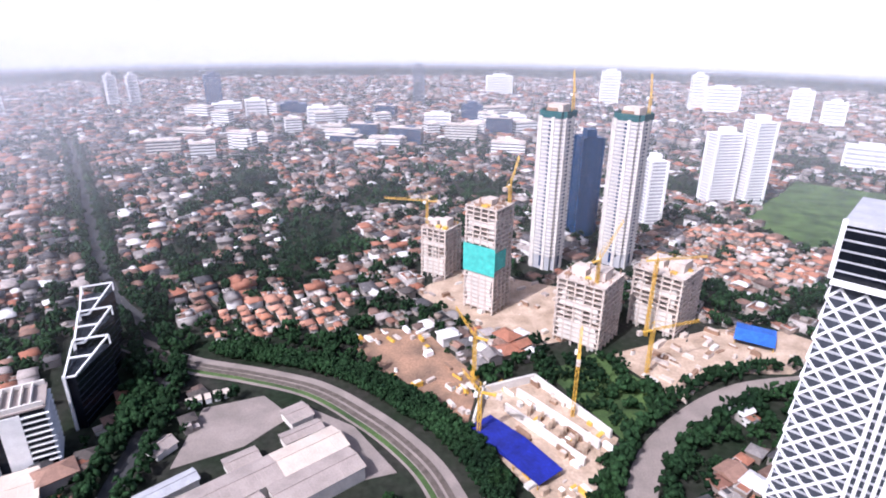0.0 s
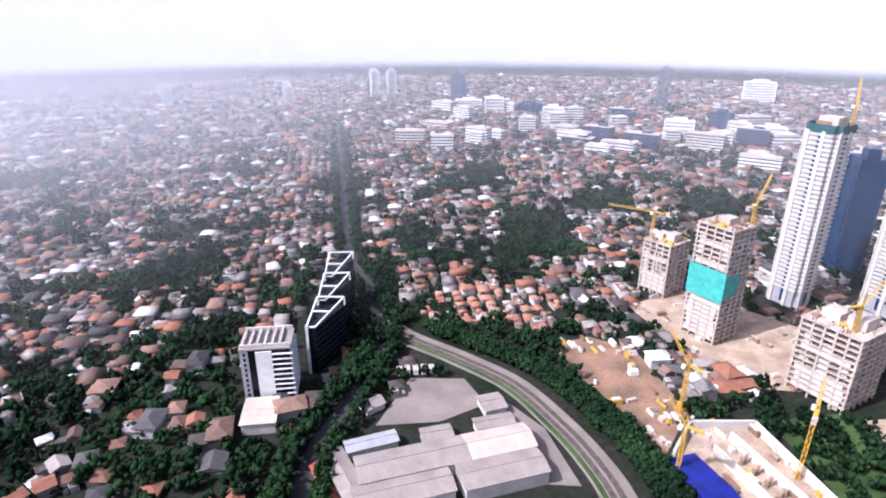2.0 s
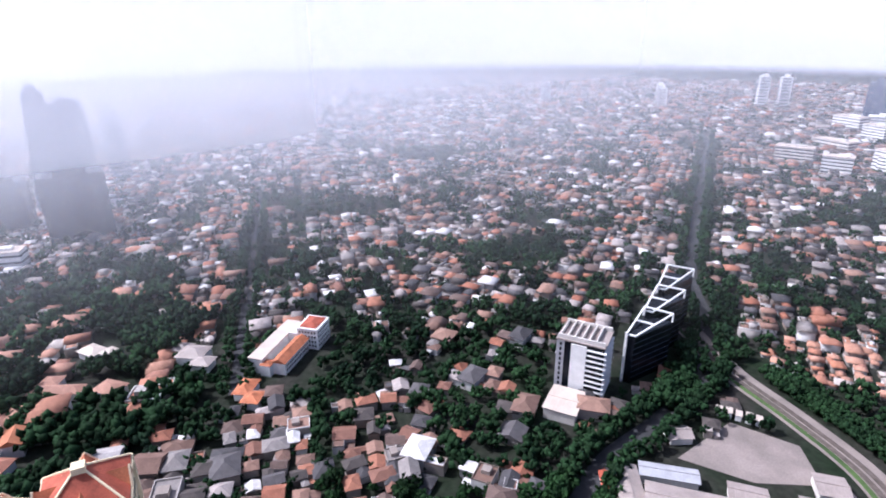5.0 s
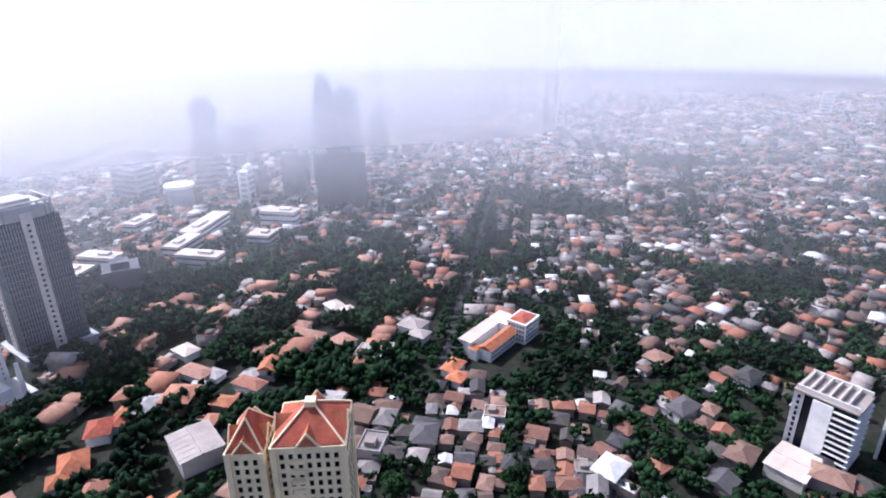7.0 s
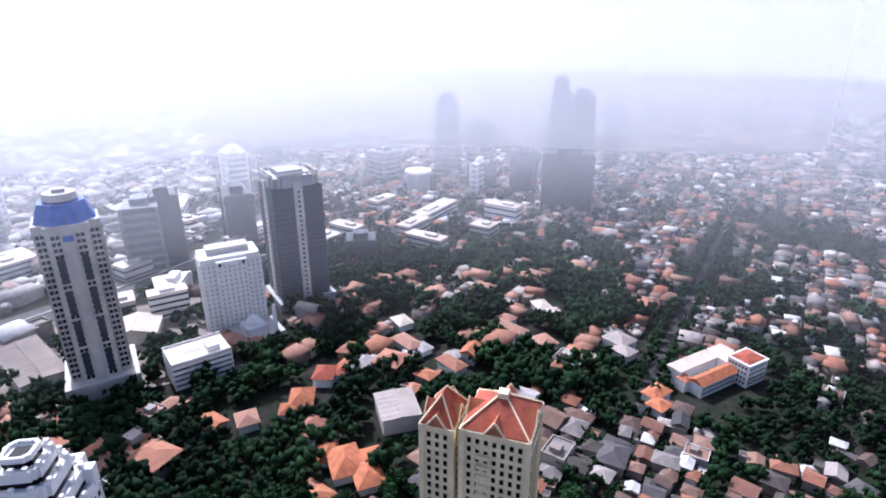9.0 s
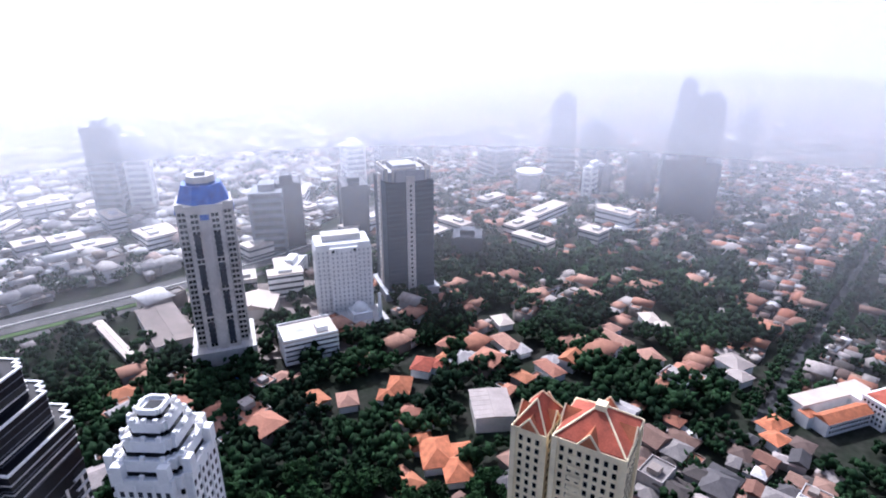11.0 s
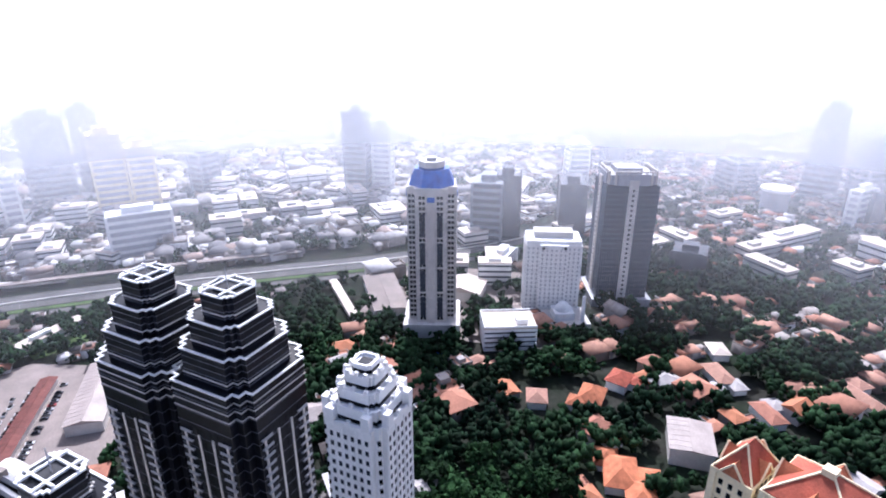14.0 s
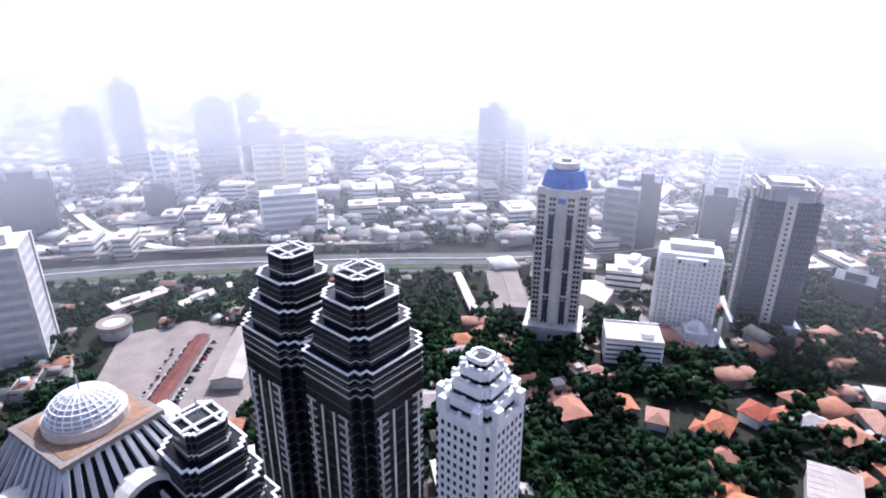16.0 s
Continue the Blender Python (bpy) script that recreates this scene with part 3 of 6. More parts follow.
def flat_tower(x, y, w, d, h, floors, turn, label, crown=True):
    """A pale apartment tower with a balcony slab to each storey."""
    t = thing("apartment_tower", x, y, turn, label, "tower", "twin apartment towers")
    plan = notched(w / 2, d / 2, 1, 3.2)
    part("body", Soup().prism(grown(plan, -0.9), 0, h), "grey_paint", t)
    fh = h / floors
    slab = Soup().prism(plan, 0, 1.35, bottom=True).mesh("balcony_slab", "pale_concrete")
    for k in range(4, floors):
        part("balcony_slab", slab, None, t, at=(0, 0, k * fh))
    pier = Soup().box(-1.3, -0.3, 0, 1.3, 0.5, h).mesh("pier", "pale_concrete")
    for sx in (-0.5, 0.12):
        part("pier", pier, None, t, at=(sx * (w - 6.4), -d / 2 - 0.1, 0))
        part("pier", pier, None, t, at=(sx * (w - 6.4), d / 2 + 0.1, 0))
        for s in (-1, 1):
            part("pier", pier, None, t, at=(s * (w / 2 + 0.1), sx * (d - 6.4), 0), turn=90)
    gl = Soup().box(-1.6, -0.15, 0, 1.6, 0.15, h - 6).mesh("glass_strip", "blue_glass")
    part("glass_strip", gl, None, t, at=(w * 0.0, -d / 2 + 0.5, 3))
    part("glass_strip", gl, None, t, at=(w / 2 - 0.5, 0, 3), turn=90)
    if crown:
        part("crown_net", Soup().prism(grown(plan, 0.25), h - 1, h + 4.5, top=False), "dark_net", t, "dark teal safety net")
        part("roof_slab", Soup().prism(grown(plan, -0.3), h, h + 1.2), "concrete", t)
        part("roof_core", Soup().prism(rect(0, 0, w * 0.55, d * 0.5), h + 1.2, h + 9), "concrete", t)
        part("formwork", Soup().box(-w * 0.3, -d * 0.3, h + 1.2, w * 0.1, d * 0.2, h + 6), "earth", t)
    return t


# ---- tall buildings of the construction quarter ----
building_frame(34, 388, 26, 24, 24, 3.3, -37, "unfinished concrete tower wrapped in teal netting", net=(31, 52))
building_frame(0, 449, 24, 26, 12, 3.5, -32, "low unfinished concrete building with open floors", cores=2)
building_frame(98, 343, 33, 33, 13, 3.5, -38, "unfinished concrete block with pale floor edges", cores=2)
building_frame(157, 364, 35, 36, 12, 3.6, -44, "unfinished concrete block beside yellow cranes", cores=2)
flat_tower(92, 466, 24, 22, 130, 40, -40, "pale grey apartment tower with many balconies")
flat_tower(155, 474, 26, 23, 127, 40, -44, "pale grey apartment tower with many balconies and a net crown")
far_tower(140, 550, 19, 22, 98, 10, "blue_glass", "blue_glass", 26, "dark blue glass tower between two pale towers", group="site background towers")
far_tower(214, 572, 18, 20, 71, 10, "white_paint", "grey_paint", 20, "slim white apartment tower", group="site background towers")
far_tower(326, 664, 32, 20, 82, 10, "white_paint", "grey_paint", 24, "broad white apartment tower beside a park", group="site background towers")
far_tower(362, 660, 24, 22, 96, 10, "white_paint", "grey_paint", 28, "taller white apartment tower beside a park", group="site background towers")
tower_crane(20, 290, 30, 20, 150, luff=50)
tower_crane(20, 240, 28, 14, 160, luff=48)
tower_crane(72, 258, 40, 14, 75, luff=42)
tower_crane(98, 330, 62, 30, 40, luff=45)
tower_crane(140, 345, 56, 36, 10)
tower_crane(126, 300, 30, 34, 20)
tower_crane(-12, 452, 62, 36, 170)
tower_crane(48, 392, 92, 22, 60, luff=55)
tower_crane(104, 470, 146, 18, 90, luff=70)
tower_crane(168, 478, 143, 18, 90, luff=75)


# ---- lattice tower close by ----
def lattice_tower(x, y, turn):
    t = thing("lattice_tower", x, y, turn, "white office tower with diagonal lattice and vertical fins", "tower")
    w, d, h, waist = 34, 30, 158, 145
    part("body", Soup().prism(rect(0, 0, w + 6, d), 0, waist, taper=0.84), "grey_glass", t)
    part("upper_body", Soup().prism(rect(-1.6, 0, w * 0.95, d * 0.84), waist, h), "dark_glass", t)
    part("roof_cap", Soup().prism(rect(-1.6, 0, w * 0.96, d * 0.85), h, h + 1.0), "grey_paint", t)
    part("waist_ledge", Soup().prism(rect(0, 0, w + 0.4, d + 0.4), waist - 0.7, waist), "white_paint", t)
    half = lambda z: (w + 6) / 2 * (1 - 0.16 * z / waist) + 0.4
    front = lambda z: -d / 2 * (1 - 0.16 * z / waist) - 0.4
    rows, cols, span = 52, 6, 0.42
    for k in range(rows):
        z0, z1 = k * (waist - 2) / rows, (k + 1) * (waist - 2) / rows
        for c in range(cols):
            f = lambda q, z: (-half(z) + 2 * half(z) * span * q / cols, front(z), z)
            a, b = (c, c + 1) if (k + c) % 2 else (c + 1, c)
            part("lattice_bar", Soup().bar(f(a, z0), f(b, z1), 0.5), "white_paint", t)
        g = lambda q, z: (-half(z), front(z) + (-2 * front(z)) * q / 3, z)
        for c in range(3):
            a, b = (c, c + 1) if (k + c) % 2 else (c + 1, c)
            part("lattice_bar", Soup().bar(g(a, z0), g(b, z1), 0.55), "white_paint", t)
        part("floor_band", Soup().prism(rect(0, 0, 2 * half(z0) - 0.6, -2 * front(z0) - 0.6), z0, z0 + 0.7, bottom=True), "grey_paint", t)
    for k in range(12):
        q = span + (1 - span) * (k + 0.3) / 12
        part("fin", Soup().bar((-half(0) + 2 * half(0) * q, front(0) - 0.3, 0), (-half(h) + 2 * half(h) * q, front(h) - 0.3, h + 6), 0.8), "white_paint", t)
    part("corner_panel", Soup().prism([(4, -15.9), (15, -15.9), (15, -15), (4, -15)], 40, 108), "white_paint", t)
    for k in range(5):
        part("upper_band", Soup().prism(rect(-1.6, 0, w * 0.95 + 0.3, d * 0.84 + 0.3), waist + 2.5 * k + 1.9, waist + 2.5 * k + 2.3, bottom=True), "grey_paint", t)
    part("upper_corner", Soup().box(-w * 0.475 - 2.0, -d * 0.42 - 0.4, waist, -w * 0.475 - 1.0, -d * 0.42 + 0.6, h + 1.2), "white_paint", t)
    return t


lattice_tower(112, 120, -42)


# ---- tall buildings of the hazy side ----
def blue_top_tower(x, y, turn):
    t = thing("office_tower", x, y, turn, "beige office tower with a faceted blue roof", "tower")
    w = 30
    plan = notched(w / 2, w / 2, 1, 5.0)
    part("body", Soup().prism(plan, 10, 101), "pale_concrete", t)
    part("podium", Soup().prism(rect(0, 0, 38, 38), 0, 10), "pale_concrete", t)
    part("shoulder", Soup().prism(grown(plan, 0.5), 99, 103), "pale_concrete", t)
    octagon = [(12 * math.cos(radians(22.5 + 45 * k)), 12 * math.sin(radians(22.5 + 45 * k))) for k in range(8)]
    part("blue_roof", Soup().prism([(x * 1.3, y * 1.3) for x, y in octagon], 103, 113, taper=0.74), "blue_roof", t, "bright blue faceted glass roof")
    part("roof_cap", Soup().prism([(x * 0.75, y * 0.75) for x, y in octagon], 114, 117.5, taper=0.9), "pale_concrete", t)
    part("roof_plant", Soup().box(-3, -3, 117.5, 3, 3, 119.5), "grey_paint", t)
    strip = Soup().box(-1.6, -0.3, 0, 1.6, 0.1, 15.0).mesh("glass_strip", "grey_glass")
    small = pane(1.7, 2.0, "dark_glass", 0.2)
    for fx, fy, ux, uy, length, tr in box_faces(w, w):
        for s in (-1, 1):
            for k in range(4):
                part("glass_strip", strip, None, t, at=(fx + ux * 5.6 * s, fy + uy * 5.6 * s, 14 + 19 * k), turn=tr)
        part("centre_pier", Soup().box(-2.2, -1.2, 10, 2.2, 0.1, 101), "pale_concrete", t, at=(fx, fy, 0), turn=tr)
        part("sign", Soup().box(-2.4, -0.3, 0, 2.4, 0.1, 3.2), "blue_roof", t, "plain blue sign panel", at=(fx, fy, 94.5), turn=tr).location += Vector((uy, -ux, 0)) * 1.25
    faces = []
    for fx, fy, ux, uy, length, tr in box_faces(w, w):
        for s in (-1, 1):
            faces.append((fx + ux * 5.6 * s, fy + uy * 5.6 * s, ux, uy, 4.4, tr))
    for s1 in (-1, 1):
        for s2 in (-1, 1):
            faces.append((s1 * 12.5, s2 * 10, 1, 0, 4.4, 0 if s2 < 0 else 180))
            faces.append((s1 * 10, s2 * 12.5, 0, 1, 4.4, 90 if s1 > 0 else 270))
    window_rows(t, faces, [13 + 3.5 * k for k in range(25)], small, 2.2, limit=200)
    return t


blue_top_tower(-240, -266, -45)


def dark_tower(x, y, turn):
    t = thing("office_tower", x, y, turn, "dark grey office tower with pale corner piers", "tower")
    w, d, h = 36, 34, 92
    part("body", Soup().prism(rect(0, 0, w, d), 0, h), "grey_glass", t)
    part("base", Soup().prism(rect(0, 0, w + 8, d + 8), 0, 6), "grey_paint", t)
    part("top_block", Soup().prism(rect(0, 0, w - 5, d - 5), h, h + 7), "grey_paint", t)
    part("roof_house", Soup().prism(rect(2, 2, w * 0.5, d * 0.5), h + 7, h + 11), "grey_paint", t)
    post = Soup().box(-0.7, -0.7, h - 2, 0.7, 0.7, h + 9).mesh("crown_column", "pale_concrete")
    for fx, fy, ux, uy, length, tr in box_faces(w - 3, d - 3):
        for k in range(-3, 4):
            if k:
                part("crown_column", post, None, t, at=(fx + ux * k * 4.2, fy + uy * k * 4.2, 0))
        part("crown_beam", Soup().box(-13.5, -0.5, h + 9, 13.5, 0.5, h + 10), "pale_concrete", t, at=(fx, fy, 0), turn=tr)
    mull = Soup().box(-0.3, -0.6, 0, 0.3, 0.1, h).mesh("mullion", "slate")
    for fx, fy, ux, uy, length, tr in box_faces(w, d):
        part("corner_pier", Soup().box(-3.2, -1.4, 0, 3.2, 0.2, h + 4), "pale_concrete", t, at=(fx, fy, 0), turn=tr)
        for k in range(9):
            for s in (-1, 1):
                o = s * (4.4 + k * (length / 2 - 4.4) / 8.6)
                part("mullion", mull, None, t, at=(fx + ux * o, fy + uy * o, 0), turn=tr)
        part("crown_fin", Soup().box(-length * 0.3, -0.2, h, length * 0.3, 0.6, h + 8), "grey_paint", t, at=(fx, fy, 0), turn=tr)
    win = pane(1.5, 1.5, "dark_glass", 0.15)
    faces = [(fx + uy * 1.4, fy - ux * 1.4, ux, uy, 2.2, tr) for fx, fy, ux, uy, l, tr in box_faces(w, d)]
    window_rows(t, faces, [6 + 3.6 * k for k in range(24)], win, 2.2, limit=100)
    sl = Soup().prism(rect(0, 0, w + 0.24, d + 0.24), 0, 0.8, bottom=True).mesh("spandrel", "slate")
    for k in range(24):
        part("spandrel", sl, None, t, at=(0, 0, 5 + k * 3.65))
    return t


dark_tower(-375, -205, -44)


def hotel(x, y, turn):
    t = thing("hotel", x, y, turn, "white slab hotel with ribbed facade", "building")
    w, d, h = 38, 22, 56
    part("body", Soup().prism(rect(0, 0, w, d), 0, h), "white_paint", t)
    part("centre_bay", Soup().prism(rect(0, 0, w * 0.5, d + 7), 0, h - 2), "white_paint", t)
    part("roof_house", Soup().prism(rect(0, 2, w * 0.72, d * 0.5), h, h + 4), "pale_concrete", t)
    rib = Soup().box(-0.5, -0.9, 0, 0.5, 0.1, h - 3).mesh("rib", "white_paint")
    win = pane(1.0, 1.6, "grey_paint", 0.1)
    faces = [(-w * 0.375, -d / 2, 1, 0, w * 0.25, 0), (w * 0.375, -d / 2, 1, 0, w * 0.25, 0), (0, -d / 2 - 3.5, 1, 0, w * 0.5, 0), (w / 2, 0, 0, 1, d, 90), (-w / 2, 0, 0, 1, d, 270)]
    for fx, fy, ux, uy, l, tr in faces:
        n = int(l / 3)
        for k in range(n + 1):
            o = (k / n - 0.5) * (l - 1)
            part("rib", rib, None, t, at=(fx + ux * o, fy + uy * o, 0), turn=tr)
    window_rows(t, faces, [4 + 3.3 * k for k in range(15)], win, 3.0, limit=150)
    vent = pane(3.4, 2.0, "dark_glass", 0.25)
    for o in (-7, 7):
        part("roof_vent", vent, None, t, at=(o, -d / 2 - 3.5, h - 4))
    return t


hotel(-322, -228, 132)


def car_block(x, y, turn):
    t = thing("parking_building", x, y, turn, "low white parking building with open decks", "building")
    w, d, h = 34, 24, 18
    part("body", Soup().prism(rect(0, 0, w - 1.5, d - 1.5), 0, h - 1), "dark_asphalt", t)
    deck = Soup().prism(rect(0, 0, w, d), 0, 1.9, bottom=True).mesh("deck", "white_paint")
    for k in range(5):
        part("deck", deck, None, t, at=(0, 0, k * 3.4 + 2.2))
    part("roof", Soup().prism(rect(0, 0, w, d), h - 0.6, h + 0.6), "white_roof", t)
    part("roof_well", Soup().box(-8, -2, h + 0.6, 2, 2, h + 0.7), "grey_paint", t)
    part("stair_house", Soup().prism(rect(8, -3, 7, 9), h + 0.6, h + 4), "white_paint", t)
    part("parapet", Soup().box(-w / 2, -d / 2, h + 0.6, w / 2, -d / 2 + 0.5, h + 1.8).box(-w / 2, d / 2 - 0.5, h + 0.6, w / 2, d / 2, h + 1.8).box(-w / 2, -d / 2 + 0.5, h + 0.6, -w / 2 + 0.5, d / 2 - 0.5, h + 1.8), "white_paint", t)
    return t


car_block(-258, -213, 140)


def mosque(x, y, turn):
    t = thing("mosque", x, y, turn, "small white domed prayer hall with a terrace", "building")
    part("terrace", Soup().prism(rect(0, 0, 34, 26), 0, 5), "pale_concrete", t)
    part("hall", Soup().prism(rect(0, 0, 14, 14), 5, 10), "white_paint", t)
    s = Soup()
    for i in range(6):
        a, b = radians(15 * i), radians(15 * (i + 1))
        for k in range(16):
            p, q = radians(22.5 * k), radians(22.5 * (k + 1))
            pt = lambda e, r: (5.6 * math.cos(e) * math.cos(r), 5.6 * math.cos(e) * math.sin(r), 10 + 6.2 * math.sin(e))
            s.face(pt(a, p), pt(a, q), pt(b, q), pt(b, p))
    part("dome", s, "white_paint", t)
    part("minaret", Soup().prism(rect(-12, 8, 2.4, 2.4), 5, 24, taper=0.7), "white_paint", t)
    return t


mosque(-309, -206, -40)


# ---- towers close below the camera ----
def black_tower(x, y, top, a, turn, label):
    """Black stepped tower; pale ledges mark its storeys and tiers."""
    t = thing("stepped_tower", x, y, turn, label, "tower", "black stepped towers")
    tiers = ((0, top - 24, a), (top - 24, top - 15, a * 0.80), (top - 15, top - 7, a * 0.62), (top - 7, top, a * 0.40))
    for z0, z1, r in tiers:
        plan = notched(r, r, 2, r * 0.16)
        part("tier", Soup().prism(plan, z0, z1), "black_glass", t)
        part("rim", ring_band(grown(plan, 0.3), grown(plan, -0.3), z1 - 0.05, z1 + 0.4), "white_paint", t, "pale rim along the ledge")
        if z0:
            part("rim", ring_band(grown(plan, 0.25), grown(plan, -0.2), z0 + 1.6, z0 + 1.95), "pale_concrete", t, "thin pale ledge")
        else:
            for k in range(3):
                part("rim", ring_band(grown(plan, 0.25), grown(plan, -0.2), z1 - 2.6 - 2.6 * k, z1 - 2.3 - 2.6 * k), "pale_concrete", t, "thin pale ledge")
        k = 1
        while z1 - 2.1 * k > max(z0, top - 60) + 0.5:
            z = z1 - (2.1 * k if z0 else 4.2 * k)
            if z < max(z0, 20):
                break
            line = Soup().prism(grown(plan, 0.14), z, z + 0.2, bottom=True)
            part("ledge", line, "ledge_grey", t)
            k += 1
    plan = notched(a, a, 2, a * 0.16)
    zt = top - 40
    for fx, fy, ux, uy, l, tr in box_faces(2 * a, 2 * a):
        for o in (-0.36, -0.12, 0.12, 0.36):
            part("light_strip", Soup().box(-0.4, -0.3, 0, 0.4, 0.1, zt), "pale_concrete", t, at=(fx + ux * a * o * 1.5, fy + uy * a * o * 1.5, 0), turn=tr)
    bay = Soup().box(-2.0, -0.7, 0, 2.0, 0.1, 0.4).box(-2.0, -0.7, 0.4, 2.0, -0.6, 1.0).mesh("balcony", "grey_paint")
    for fx, fy, ux, uy, l, tr in box_faces(2 * a, 2 * a)[:2] + box_faces(2 * a, 2 * a)[2:]:
        for k in range(12):
            for o in (-0.8, 0.8):
                part("balcony", bay, None, t, at=(fx + ux * a * o * 0.62, fy + uy * a * o * 0.62, zt - 3.1 * k), turn=tr)
    win = pane(1.5, 2.2, "black_glass", 0.1)
    faces = [(fx, fy, ux, uy, a * 1.05, tr) for fx, fy, ux, uy, l, tr in box_faces(2 * a, 2 * a)]
    window_rows(t, faces, [zt - 3.1 * k + 1.3 for k in range(14)], win, 2.6, limit=70)
    r = a * 0.40
    part("roof_well", Soup().prism(notched(r * 0.5, r * 0.5, 1, r * 0.12), top + 0.02, top + 0.3), "dark_asphalt", t)
    fr = Soup()
    for s in (-1, 1):
        fr.bar((s * r * 0.5, -r, top + 0.7), (s * r * 0.5, r, top + 0.7), 0.5).bar((-r, s * r * 0.5, top + 0.75), (r, s * r * 0.5, top + 0.75), 0.5)
    part("roof_frame", fr, "white_paint", t)
    part("mast", Soup().bar((0, 0, top), (0, 0, top + 6), 0.2), "grey_paint", t)
    return t


black_tower(-55, -145, 131.5, 15, 20, "black stepped apartment tower with pale ledges")
black_tower(-42, -170, 131.5, 14.5, 20, "black stepped apartment tower beside its twin")
black_tower(-5, -117, 117.5, 12.2, 20, "lower black stepped tower with a flat framed top")
link = thing("link_block", -49, -158, 20, "white roof plant block between two black towers", "building")
part("body", Soup().box(-5, -7, 0, 5, 7, 104), "black_panel", link)
part("plant_room", Soup().box(-3, -3, 104, 3, 3, 111), "white_paint", link)


def white_tower(x, y, top, turn):
    t = thing("stepped_tower", x, y, turn, "white stepped apartment tower with dark windows", "tower")
    a = 9.6
    tiers = ((0, top - 14, 1.0), (top - 14, top - 10, 0.84), (top - 10, top - 6, 0.66), (top - 6, top - 2.5, 0.48), (top - 2.5, top, 0.30))
    for z0, z1, q in tiers:
        plan = notched(a * q, a * q, 2, a * q * 0.15)
        part("tier", Soup().prism(plan, z0, z1), "white_paint", t)
        part("parapet", ring_band(grown(plan, 0.2), grown(plan, -0.35), z1 - 0.3, z1 + 0.8), "white_paint", t)
        if z0:
            part("shadow_gap", Soup().prism(grown(plan, 0.06), z0 + 0.5, z0 + 1.7, bottom=True), "dark_glass", t, "row of dark openings")
    for fx, fy, ux, uy, l, tr in box_faces(2 * a, 2 * a):
        part("corner_turret", Soup().box(-1.2, -0.5, 0, 1.2, 1.5, 4.5), "white_paint", t, at=(fx + ux * a * 0.55, fy + uy * a * 0.55, top - 14), turn=tr)
        part("corner_turret", Soup().box(-1.2, -0.5, 0, 1.2, 1.5, 4.5), "white_paint", t, at=(fx - ux * a * 0.55, fy - uy * a * 0.55, top - 14), turn=tr)
    part("roof_well", Soup().prism(rect(0, 0, 3.2, 3.2), top + 0.02, top + 0.2), "dark_asphalt", t)
    merlon = Soup().box(-0.5, -0.4, 0, 0.5, 0.4, 1.1).mesh("merlon", "white_paint")
    for z0, z1, q in tiers[:4]:
        for fx, fy, ux, uy, l, tr in box_faces(2 * a * q - 0.4, 2 * a * q - 0.4):
            for o in (-0.5, 0.0, 0.5):
                part("merlon", merlon, None, t, at=(fx + ux * o * l * 0.6, fy + uy * o * l * 0.6, z1 + 0.75), turn=tr)
    rib = Soup().box(-0.22, -0.3, 0, 0.22, 0.05, top - 15).mesh("rib", "white_paint")
    for fx, fy, ux, uy, l, tr in box_faces(2 * a, 2 * a):
        for o in (-0.33, -0.11, 0.11, 0.33):
            part("rib", rib, None, t, at=(fx + ux * o * l, fy + uy * o * l, 0), turn=tr)
    win = pane(1.0, 1.5, "grey_glass", 0.07)
    faces = [(fx, fy, ux, uy, 2 * a * 0.66, tr) for fx, fy, ux, uy, l, tr in box_faces(2 * a, 2 * a)]
    window_rows(t, faces, [top - 17.5 - 3.1 * k for k in range(30)], win, 1.9, limit=260)
    side = pane(1.1, 1.35, "dark_glass", 0.07)
    off = a * 0.85
    faces = [(sx * off, sy * off, 1, 0, 1.4, 0 if sy < 0 else 180) for sx in (-1, 1) for sy in (-1, 1)] + [(sx * off, sy * off, 0, 1, 1.4, 90 if sx > 0 else 270) for sx in (-1, 1) for sy in (-1, 1)]
    window_rows(t, faces, [top - 17.5 - 3.1 * k for k in range(30)], side, 1.4, limit=60)
    return t


white_tower(-73, -107, 117.8, 22)


